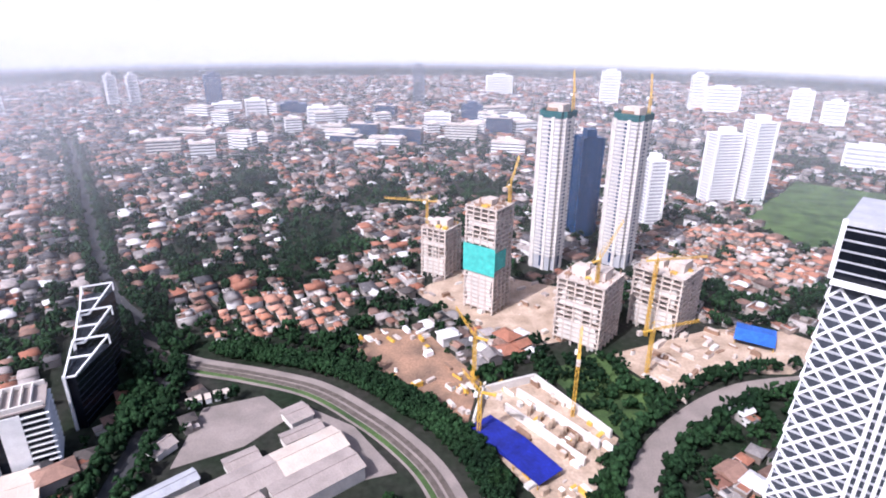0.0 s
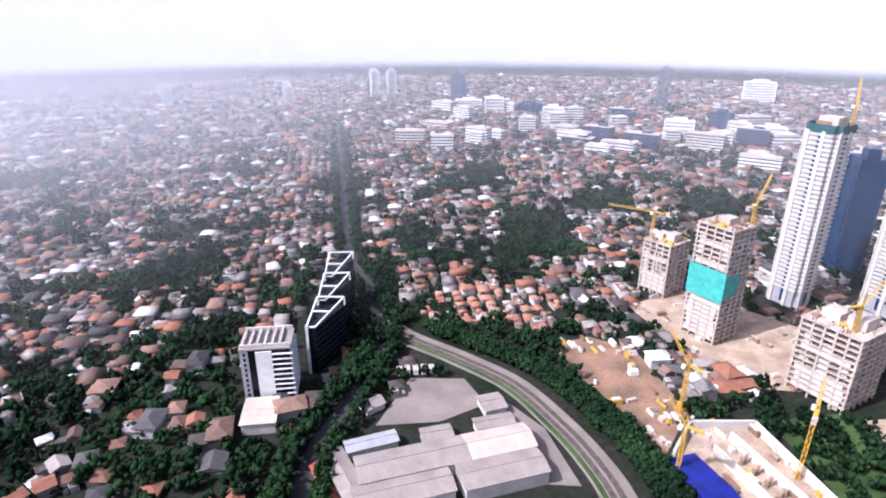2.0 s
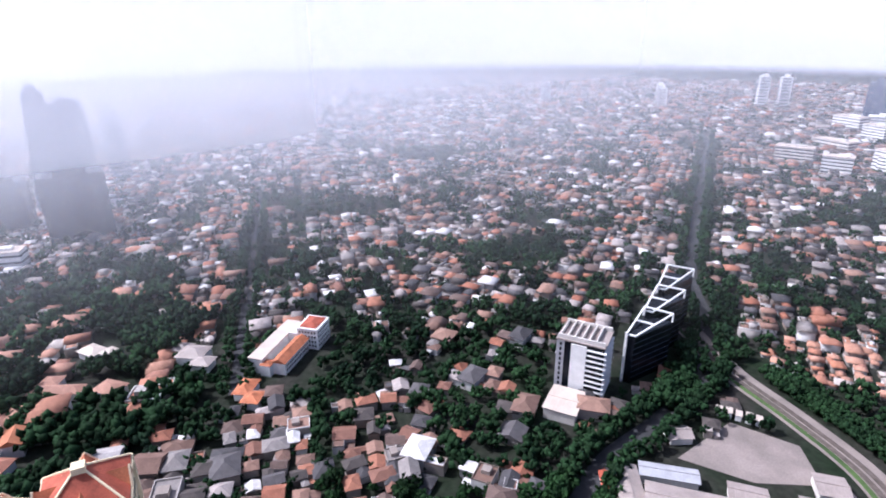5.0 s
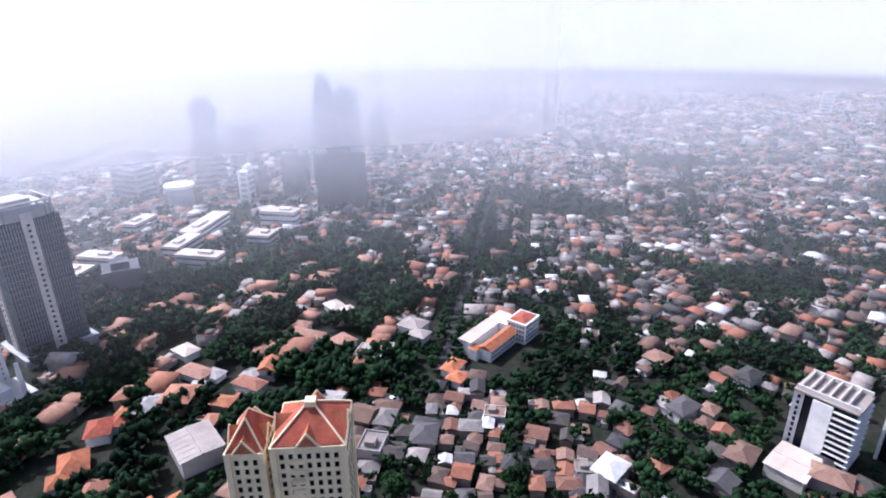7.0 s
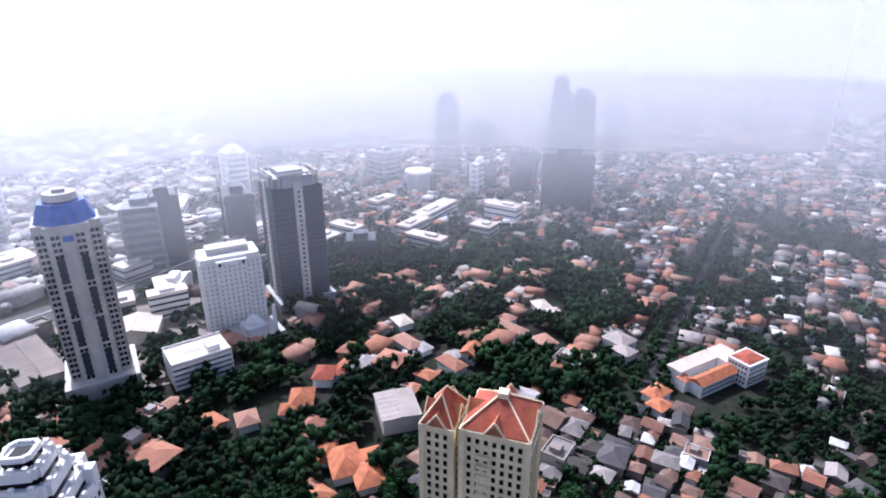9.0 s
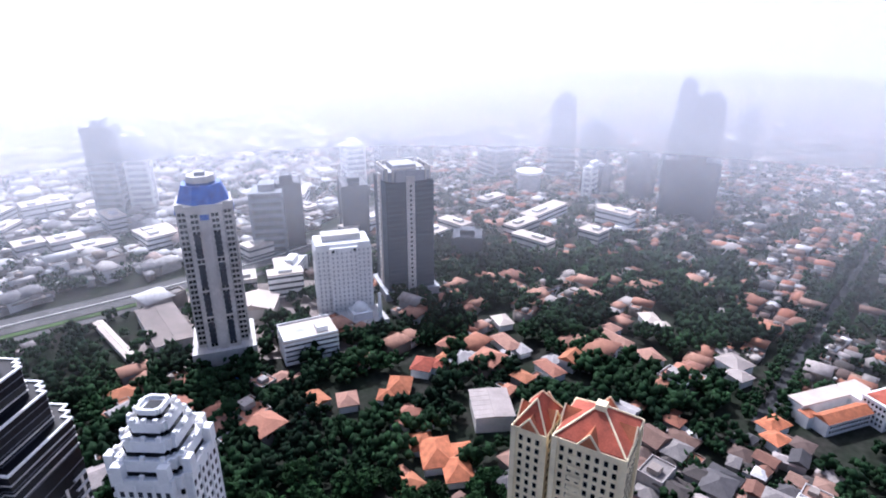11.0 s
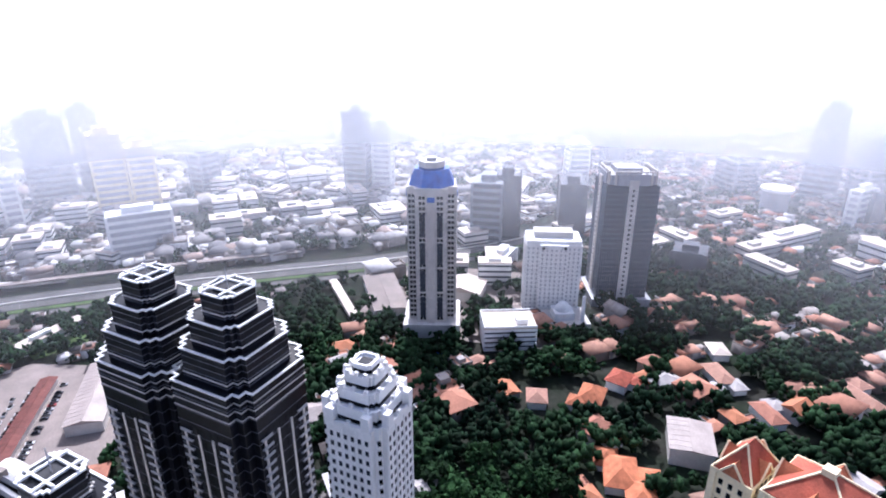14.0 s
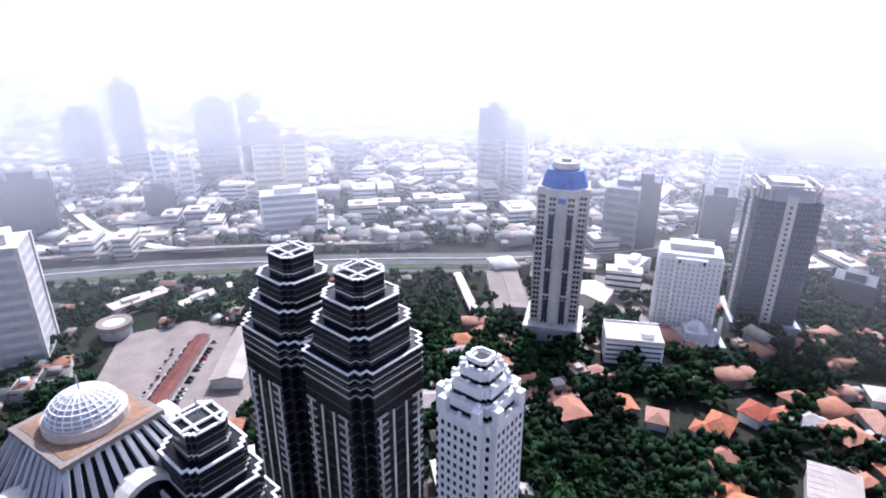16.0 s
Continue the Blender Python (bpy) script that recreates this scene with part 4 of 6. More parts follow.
def orange_tower(x, y, turn):
    t = thing("apartment_tower", x, y, turn, "cream apartment tower with red-orange hipped roofs", "tower")
    def block(cx, cy, w, d, h, rise, cross):
        b = part("block", Soup().prism(rect(cx, cy, w, d), 0, h), "cream", t)
        part("cornice", Soup().prism(rect(cx, cy, w + 1.2, d + 1.2), h - 0.2, h + 0.7, bottom=True), "cream", t)
        part("belt", Soup().prism(rect(cx, cy, w + 0.5, d + 0.5), h - 7, h - 6.5, bottom=True), "cream", t)
        roof = Soup().hip(cx - w / 2, cy - d / 2, cx + w / 2, cy + d / 2, h + 1.0, rise, over=0.3)
        part("roof", roof, "red_tile", t, "red-orange tiled hipped roof")
        e, rz = (w - d) / 2 if w > d else 0.0, (d - w) / 2 if d > w else 0.0
        for sx in (-1, 1):
            for sy in (-1, 1):
                part("hip_ridge", Soup().bar((cx + sx * (w / 2 + 0.3), cy + sy * (d / 2 + 0.3), h + 1.05), (cx + sx * e, cy + sy * rz, h + 1.1 + rise), 0.38), "cream", t)
        for s in (-1, 1):
            gab = Soup()
            gw = 2.7
            gab.v += [(cx - gw, cy + s * (d / 2 + 0.5), h + 0.7), (cx + gw, cy + s * (d / 2 + 0.5), h + 0.7), (cx, cy + s * (d / 2 + 0.5), h + rise * 0.66), (cx, cy, h + rise * 0.66)]
            gab.f += [(0, 1, 2), (1, 3, 2), (0, 2, 3)]
            part("gable", gab, "orange_tile", t)
            gx = Soup()
            gx.v += [(cx + s * (w / 2 + 0.5), cy - gw, h + 0.7), (cx + s * (w / 2 + 0.5), cy + gw, h + 0.7), (cx + s * (w / 2 + 0.5), cy, h + rise * 0.66), (cx, cy, h + rise * 0.66)]
            gx.f += [(0, 1, 2), (1, 3, 2), (0, 2, 3)]
            part("gable", gx, "orange_tile", t)
            part("gable_trim", Soup().bar((cx - gw, cy + s * (d / 2 + 0.6), h + 0.7), (cx, cy + s * (d / 2 + 0.6), h + rise * 0.68), 0.4).bar((cx + gw, cy + s * (d / 2 + 0.6), h + 0.7), (cx, cy + s * (d / 2 + 0.6), h + rise * 0.68), 0.4), "cream", t)
            part("gable_trim", Soup().bar((cx + s * (w / 2 + 0.6), cy - gw, h + 0.7), (cx + s * (w / 2 + 0.6), cy, h + rise * 0.68), 0.4).bar((cx + s * (w / 2 + 0.6), cy + gw, h + 0.7), (cx + s * (w / 2 + 0.6), cy, h + rise * 0.68), 0.4), "cream", t)
        win = pane(1.0, 1.5, "dark_glass", 0.08)
        fc = [(cx + fx, cy + fy, ux, uy, l - 1.5, tr) for fx, fy, ux, uy, l, tr in box_faces(w, d)]
        window_rows(t, fc, [h - 2.4 - 2.7 * k for k in range(28)], win, 1.9, limit=190)
        for sx in (-1, 1):
            for sy in (-1, 1):
                part("corner_pier", Soup().box(cx + sx * w / 2 - 0.7, cy + sy * d / 2 - 0.7, 0, cx + sx * w / 2 + 0.7, cy + sy * d / 2 + 0.7, h + 0.8), "cream", t)
    block(0, 0, 16.5, 16, 107, 6.5, True)
    block(-15.4, -0.5, 8.2, 12, 104.5, 6.5, False)
    part("finial_block", Soup().prism(rect(0, 0, 2.6, 2.6), 112.5, 115), "cream", t)
    for k in range(20):
        part("balcony", Soup().box(-4.4, -9.0, 103 - 3 * k, -1.2, -8.0, 104 - 3 * k), "cream", t)
    return t


orange_tower(-121, -13.3, 84)


def dome_building(x, y, turn):
    t = thing("domed_building", x, y, turn, "striped stone building with a glazed dome roof", "building")
    h, w = 115, 21
    part("body", Soup().prism(rect(0, 0, w + 17, w + 17), 60, h - 14), "pale_concrete", t)
    part("slope", Soup().prism(rect(0, 0, w + 17, w + 17), h - 14, h, taper=w / (w + 17)), "black_panel", t)
    part("base", Soup().prism(rect(0, 0, w + 17, w + 17), 0, 60), "pale_concrete", t)
    for fx, fy, ux, uy, l, tr in box_faces(1, 1):
        nx, ny = uy, -ux
        for k in range(-5, 6):
            o = k * 2.2
            a = (nx * 19.2 + ux * o * 1.5, ny * 19.2 + uy * o * 1.5, h - 14)
            b = (nx * 10.7 + ux * o * 0.93, ny * 10.7 + uy * o * 0.93, h)
            part("stripe", Soup().bar(a, b, 1.1), "grey_paint", t)
        s = Soup()
        for k in range(12):
            p, q = radians(15 * k), radians(15 * (k + 1))
            e = lambda r, g, o: (nx * o + ux * r * math.cos(g), ny * o + uy * r * math.cos(g), h - 14 + r * math.sin(g))
            s.face(e(7.5, p, 19.5), e(7.5, q, 19.5), e(7.5, q, 12), e(7.5, p, 12))
            s.face(e(6, p, 19.5), e(6, q, 19.5), e(7.5, q, 19.5), e(7.5, p, 19.5))
        part("arch", s, "pale_concrete", t, "round stone arch dormer")
        part("arch_glass", Soup().prism([(nx * 18.8 + ux * 6 * math.cos(radians(30 * g)), ny * 18.8 + uy * 6 * math.cos(radians(30 * g))) for g in (0, 6)] + [(nx * 18.5 - ux * 6, ny * 18.5 - uy * 6), (nx * 18.5 + ux * 6, ny * 18.5 + uy * 6)], h - 14, h - 9), "dark_glass", t)
    part("cornice", Soup().prism(rect(0, 0, w + 1.5, w + 1.5), h - 0.3, h + 1.2, bottom=True), "paving", t)
    part("terrace", Soup().prism(rect(0, 0, w - 1.5, w - 1.5), h + 1.2, h + 1.3), "earth", t)
    part("drum", Soup().prism([(8.6 * math.cos(radians(15 * k)), 8.6 * math.sin(radians(15 * k))) for k in range(24)], h + 1.3, h + 3.5), "concrete", t)
    R, up = 7.4, 5.4
    pt = lambda e, r, g=0.0: ((R + g) * math.cos(e) * math.cos(r), (R + g) * math.cos(e) * math.sin(r), h + 3.5 + (up + g) * math.sin(e))
    s = Soup()
    for i in range(8):
        for k in range(24):
            a, b, p, q = radians(11.25 * i), radians(11.25 * (i + 1)), radians(15 * k), radians(15 * (k + 1))
            s.face(pt(a, p), pt(a, q), pt(b, q), pt(b, p))
    dome = part("dome", s, "grey_paint", t, "glazed grey dome")
    for k in range(24):
        rib = Soup()
        for i in range(8):
            rib.bar(pt(radians(11.25 * i), radians(15 * k), 0.1), pt(radians(11.25 * (i + 1)), radians(15 * k), 0.1), 0.24)
        part("rib", rib, "white_paint", dome)
    for i in range(8):
        e = radians(11.25 * i)
        wide, tight = ([pt(e, radians(15 * k), g)[:2] for k in range(24)] for g in (0.25, -0.05))
        hoop = ring_band(wide, tight, pt(e, 0)[2] - 0.12, pt(e, 0)[2] + 0.16)
        part("hoop", hoop, "white_paint", dome)
    part("finial", Soup().bar((0, 0, h + 9), (0, 0, h + 13), 0.3), "grey_paint", t)
    return t


dome_building(16.5, -131, 28)


# ---- hazy towers behind ----
for x, y, w, d, h, turn, wall, label in (
        (-400, -361, 34, 28, 58, 35, "grey_paint", "grey mid-rise office block in haze"),
        (-455, -184, 24, 26, 23, 20, "grey_glass", "low dark glass office beside trees"),
        (-138, -545, 52, 20, 41, -14, "white_paint", "wide white slab office with a ribbed front"),
        (-150, -668, 30, 24, 92, -14, "cream", "cream tower rising behind a white slab"),
        (-178, -655, 24, 24, 78, -14, "cream", "lower cream tower behind a white slab"),
        (-31, -636, 26, 26, 38, -5, "grey_glass", "squat dark glass office block"),
        (-113, -765, 44, 30, 102, -10, "grey_paint", "grey glass tower fading into haze"),
        (-160, -790, 26, 26, 104, -10, "grey_paint", "slim grey tower fading into haze"),
        (-400, -575, 30, 26, 101, 35, "grey_paint", "tall narrow tower fading into haze"),
        (-425, -560, 14, 22, 88, 35, "white_paint", "pale slab tower in haze"),
        (-420, -355, 26, 24, 62, 40, "grey_glass", "dark office block in haze"),
        (-475, -318, 40, 24, 52, 40, "grey_glass", "broad blue-grey office slab in haze"),
        (-352, -300, 30, 14, 14, 20, "white_paint", "low white office wing among trees"),
        (-625, -415, 26, 24, 55, 50, "white_paint", "pale office tower in haze"),
        (-693, -405, 24, 24, 52, 50, "grey_paint", "grey office tower in haze"),
        (-718, -119, 26, 26, 36, 75, "grey_glass", "dark cube office block"),
        (-700, -120, 10, 30, 40, 75, "white_paint", "white slab beside a dark cube office"),
        (-715, -66, 26, 24, 54, 80, "grey_glass", "dark office tower among trees"),
        (-655, -11, 26, 54, 66, 2, "grey_glass", "broad dark office block among trees"),
        (-850, -147, 28, 26, 70, 60, "grey_paint", "mid-rise tower in haze"),
        (-900, 46, 22, 22, 86, 2, "grey_paint", "slim grey tower in haze"),
        (-740, -260, 36, 30, 40, 60, "grey_paint", "wide hazy office block"),
        (70, -405, 24, 30, 76, -8, "pale_concrete", "beige apartment tower with balconies"),
        (80, -640, 40, 30, 62, 0, "grey_glass", "dark hazy office tower"),
        (115, -660, 30, 30, 96, 0, "grey_paint", "tall grey tower in haze"),
        (30, -800, 36, 30, 96, 0, "grey_paint", "hazy tower in the distance"),
        (-20, -860, 30, 26, 120, 0, "grey_paint", "hazy tower in the distance"),
        (-40, -690, 16, 16, 66, -5, "white_paint", "pair of white hazy towers"),
        (-64, -700, 14, 14, 58, -5, "white_paint", "slim white hazy tower"),
        (-260, -700, 28, 20, 50, 20, "grey_paint", "hazy mid-rise block far off"),
        (-517, 1340, 34, 30, 80, 20, "blue_glass", "blue glass tower far off over the suburbs"),
        (-480, 1310, 60, 30, 22, 20, "white_paint", "long white mid-rise block far off"),
        (-400, 1260, 40, 30, 36, 20, "white_paint", "white mid-rise block far off"),
        (-330, 1290, 60, 30, 26, 15, "blue_glass", "blue glass mid-rise block"),
        (-250, 1180, 40, 26, 34, 10, "white_paint", "pale mid-rise block far off"),
        (60, 1200, 40, 26, 40, 0, "blue_glass", "blue glass office block"),
        (-10, 1160, 50, 30, 26, 0, "white_paint", "white low office block"),
        (140, 1150, 44, 26, 26, 0, "white_paint", "white low office block"),
        (-60, 1500, 26, 26, 90, 0, "grey_paint", "hazy grey tower far off"),
        (160, 1700, 70, 40, 52, 0, "white_paint", "hazy white slab far off"),
        (420, 1500, 44, 30, 82, -15, "white_paint", "hazy white tower far off"),
        (600, 1400, 30, 30, 84, -15, "white_paint", "hazy slim tower far off"),
        (650, 1380, 70, 40, 58, -20, "white_paint", "hazy white slab far off"),
        (760, 1250, 40, 30, 66, -30, "white_paint", "hazy white tower far off"),
        (800, 1200, 40, 30, 50, -30, "white_paint", "hazy white block far off"),
        (620, 830, 60, 34, 34, -35, "white_paint", "white mid-rise beside a park"),
        (-900, 1190, 18, 18, 46, 40, "white_paint", "white apartment block far off"),
        (-930, 1220, 18, 18, 50, 40, "white_paint", "white apartment block far off"),
        (-780, 1400, 20, 20, 70, 40, "white_paint", "slim white tower far off"),
        (-740, 1420, 20, 20, 70, 40, "white_paint", "slim white tower far off"),
        (-1150, 1050, 22, 20, 50, 50, "white_paint", "hazy white tower far off")):
    far_tower(x, y, w, d, h, turn, wall, "grey_glass" if wall != "blue_glass" else "blue_glass", label=label)


def tapered_tower(x, y, w, d, h, turn, taper, label):
    """A slender tower that narrows upwards, with a glazed band to each pair of storeys and a mast."""
    t = thing("office_tower", x, y, turn, label, "tower", "hazy office towers")
    part("body", Soup().prism(rect(0, 0, w, d), 0, h, taper=taper), "slate", t)
    n = int(h / 7)
    for k in range(1, n):
        q = 1 - (1 - taper) * k / n
        part("window_band", Soup().prism(rect(0, 0, w * q + 0.4, d * q + 0.4), k * h / n, k * h / n + 3.2, bottom=True), "grey_glass", t)
    part("roof_house", Soup().prism(rect(0, 0, w * taper * 0.6, d * taper * 0.6), h, h + 6), "slate", t)
    part("mast", Soup().bar((0, 0, h + 6), (0, 0, h + 14), 0.8), "grey_paint", t)


tapered_tower(-790, -30, 40, 44, 132, 5, 0.42, "very tall tapering tower in haze")
tapered_tower(-800, -2, 30, 38, 116, 5, 0.86, "tall block beside a tapering tower in haze")
tapered_tower(-785, -180, 34, 40, 108, 12, 0.72, "tall curved slab tower in haze")


# ---- crescent block, office, sheds, school ----
def crescent(pts):
    t = thing("crescent_building", 0, 0, 0, "curved dark glass block with white framed roof tips", "building")
    for k in range(len(pts) - 1):
        a, b = Vector(pts[k]), Vector(pts[k + 1])
        d = (b - a).normalized()
        n = Vector((d.y, -d.x))
        h = 31 + 2.4 * k
        q = [a, a + n * 5, b + n * 17, b]
        part("wing", Soup().prism([tuple(p) for p in q], 0, h), "dark_glass", t)
        part("corner_pier", Soup().prism([tuple(p) for p in (a - d * 1.2 - n * 0.6, a - d * 1.2 + n * 0.8, a + n * 0.8, a - n * 0.6)], 0, h + 2), "white_paint", t)
        fr = Soup()
        tip = h + 5.5
        A, B, C, D = [Vector((*p, h + 0.6)) for p in q]
        C.z, D.z = tip, tip
        for p0, p1 in ((A, B), (B, C), (C, D), (D, A), ((A + D) / 2, (B + C) / 2)):
            fr.bar(p0, p1, 0.85)
        for p in (C, D):
            fr.bar((p.x, p.y, h), p, 0.7)
        part("roof_frame", fr, "white_paint", t, "white slanted roof frame")
        for f in range(1, 9):
            z = f * 3.8
            part("floor_line", Soup().prism([tuple(p) for p in (a + n * 5.2, b + n * 17.2, b + n * 16.8, a + n * 4.8)], z, z + 0.4, bottom=True), "grey_glass", t)


crescent([(-188, 244), (-199, 272), (-212, 300), (-226, 328)])


def office(x, y, turn):
    t = thing("office_building", x, y, turn, "mid-rise office with white panel and dark banded glass", "building")
    w, d, h = 26, 20, 34
    part("body", Soup().prism(rect(0, 0, w, d), 0, h), "dark_glass", t)
    part("panel", Soup().box(-5, -d / 2 - 1.2, 0, 3.5, -d / 2 + 0.5, h - 1), "white_paint", t, "blank white wall panel")
    part("roof", Soup().prism(rect(0, 0, w + 1.5, d + 1.5), h, h + 0.8), "metal_roof", t)
    for k in range(6):
        part("roof_beam", Soup().box(-w / 2 + 1 + k * 4, -d / 2 + 1, h + 0.8, -w / 2 + 1.5 + k * 4, d / 2 - 1, h + 3), "pale_concrete", t)
    for s in (-1, 1):
        part("roof_edge", Soup().box(-w / 2, s * (d / 2 - 0.5) - 0.5, h + 0.8, w / 2, s * (d / 2 - 0.5) + 0.5, h + 3.2), "pale_concrete", t)

    for k in range(10):
        part("sun_shade", Soup().box(3.5, -d / 2 - 1.5, 3.2 * k + 2.2, w / 2 + 1.5, -d / 2, 3.2 * k + 2.55), "white_paint", t)
        part("sun_shade", Soup().box(w / 2, -d / 2, 3.2 * k + 2.2, w / 2 + 1.5, d / 2, 3.2 * k + 2.55), "white_paint", t)
    part("left_wall", Soup().box(-w / 2 - 0.4, -d / 2 - 0.4, 0, -w / 2 + 4, -d / 2 + 0.3, h), "grey_paint", t)
    part("side_wall", Soup().box(-w / 2 - 0.5, -d / 2, 0, -w / 2 + 0.2, d / 2, h), "pale_concrete", t)
    win = pane(1.2, 2.0, "dark_glass", 0.1)
    window_rows(t, [(-w / 2 + 2, -d / 2 - 0.4, 1, 0, 3, 0), (-w / 2 - 0.5, 0, 0, -1, d - 2, 270)], [2.6 + 3.2 * k for k in range(10)], win, 2.4, limit=120)


office(-197, 220, 30)


def shed(x, y, w, d, h, rise, turn, material, label, group="low sheds"):
    t = thing("shed", x, y, turn, label, "shed", group)
    part("wall", Soup().prism(rect(0, 0, w, d), 0, h), "pale_concrete", t)
    part("roof", Soup().gable(-w / 2, -d / 2, w / 2, d / 2, h, rise, over=0.8), material, t)
    seam = Soup().box(-0.12, -d / 2 - 0.8, -0.1, 0.12, 0, 0.12).mesh("seam", material)
    a = math.degrees(math.atan2(rise, d / 2 + 0.8))
    for k in range(int(w / 4)):
        ob = part("roof_seam", seam, None, t)
        ob.matrix_basis = Matrix.Translation((-w / 2 + 2 + k * 4, 0, h + rise)) @ Euler((radians(a), 0, 0)).to_matrix().to_4x4()
    part("ridge", Soup().box(-w / 2 - 0.8, -0.4, h + rise - 0.1, w / 2 + 0.8, 0.4, h + rise + 0.3), material, t)
    return t


shed(-95, 194, 54, 17, 8, 2.2, 39.4, "metal_roof", "long grey-beige factory shed with a low gable roof")
shed(-62, 221, 32, 17, 8.2, 2.4, 39.4, "white_roof", "cream painted end of a factory shed")
shed(-92, 176, 44, 15, 7, 1.8, 39.4, "metal_roof", "grey factory shed beside a yard")
shed(-55, 204, 40, 16, 8, 1.8, 39.4, "metal_roof", "grey-beige factory shed with pale gutters")
shed(-120, 173, 38, 10, 6, 1.2, -38, "metal_roof", "narrow grey shed across the factory front")
shed(-127, 167, 30, 4, 3.5, 0.6, -38, "red_tile", "narrow red-roofed gate house")
shed(-121, 199, 25, 8, 5.5, 1.2, 43, "grey_paint", "blue-grey shed roof at the courtyard's edge")
shed(-76, 253, 12, 13, 5, 1.2, 40, "metal_roof", "small grey outbuilding by the railway")
shed(-70, 238, 20, 8, 5, 1.2, 38, "metal_roof", "small grey outbuilding by the courtyard")
shed(-94, 218, 15, 9, 5, 1.0, 38, "metal_roof", "lean-to grey shed at the courtyard")
shed(-137, 228, 11, 9, 4, 2.2, 60, "metal_roof", "small pale pavilion beside the courtyard")
for k in range(5):
    w = thing("site_hut", -138 + k * 4.2, 264 + k * 2.4, 30, "small white site hut by the trees", "hut", "white huts")
    part("wall", Soup().box(-1.4, -2.6, 0, 1.4, 2.6, 3.4 + 0.5 * (k % 2)), "white_paint", w)
    part("roof", Soup().gable(-1.4, -2.6, 1.4, 2.6, 3.45 + 0.5 * (k % 2), 0.8, 0.3), "white_roof", w)
shed(-186, 196, 17, 22, 7, 0.6, 31, "white_roof", "flat pale canopy roof")
shed(-44, -330, 60, 18, 7, 2, 64, "metal_roof", "long low grey shed by the car park")
shed(-8, -330, 84, 8, 4, 1, 62, "maroon", "long red-brown covered walkway")
shed(-238, -318, 62, 24, 9, 0.8, 62, "paving", "long brown podium roof beside a tower")
shed(-212, -334, 72, 5, 5, 0.6, 70, "white_roof", "long narrow white canopy beside a green strip")
shed(-290, -285, 26, 30, 8, 4, 30, "white_roof", "white tent-like roof beside a tower")
shed(-246, -84, 24, 20, 10, 0.6, 30, "metal_roof", "low white flat-roofed building among trees")


def school():
    t = thing("school", -331, 108, -47, "white school with red and orange roofs", "building")
    t.scale = (0.84, 0.84, 0.9)
    part("main_wing", Soup().prism(rect(0, 0, 21, 17), 0, 16), "white_paint", t)
    part("parapet", Soup().prism(rect(0, 0, 22, 18), 16, 16.6), "white_paint", t)
    part("main_roof", Soup().hip(-9, -7, 9, 7, 17.0, 1.8, 0.2), "red_tile", t, "maroon tiled roof")
    part("gable_wing", Soup().prism(rect(29.5, -4.5, 37, 10.5), 0, 9), "white_paint", t)
    part("gable_roof", Soup().gable(11, -10, 48, 1, 9, 3, 0.6), "orange_tile", t, "orange tiled gable roof")
    part("rear_wing", Soup().prism(rect(21, -21.5, 58, 11), 0, 11), "white_paint", t)
    part("rear_roof", Soup().prism(rect(21, -21.5, 59, 12), 11, 11.6), "white_roof", t)
    part("link_wing", Soup().prism(rect(3, -12, 16, 8), 0, 12), "white_paint", t)
    part("end_wing", Soup().prism(rect(48, -13, 9, 8), 0, 8), "white_paint", t)
    part("end_roof", Soup().hip(44, -17, 52, -9, 8.2, 1.4, 0.5), "orange_tile", t)
    win = pane(1.3, 1.7, "dark_glass", 0.1)
    window_rows(t, [(10.5, 0, 0, 1, 15, 90), (0, 8.5, 1, 0, 19, 180), (29.5, 0.8, 1, 0, 34, 180)], [3, 6.2], win, 2.4, limit=150)
    window_rows(t, [(10.5, 0, 0, 1, 15, 90), (0, 8.5, 1, 0, 19, 180)], [10, 13.5], win, 2.4, limit=150)


def villa(x, y, turn, blocks, material, label):
    """A rambling villa: several hipped wings, one thing."""
    t = thing("villa", x, y, turn, label, "house", "villas among trees")
    for cx, cy, w, d, h, rise in blocks:
        part("wing", Soup().prism(rect(cx, cy, w, d), 0, h), "white_paint", t)
        part("roof", Soup().hip(cx - w / 2, cy - d / 2, cx + w / 2, cy + d / 2, h + 0.2, rise, 1.0), material, t)
    return t


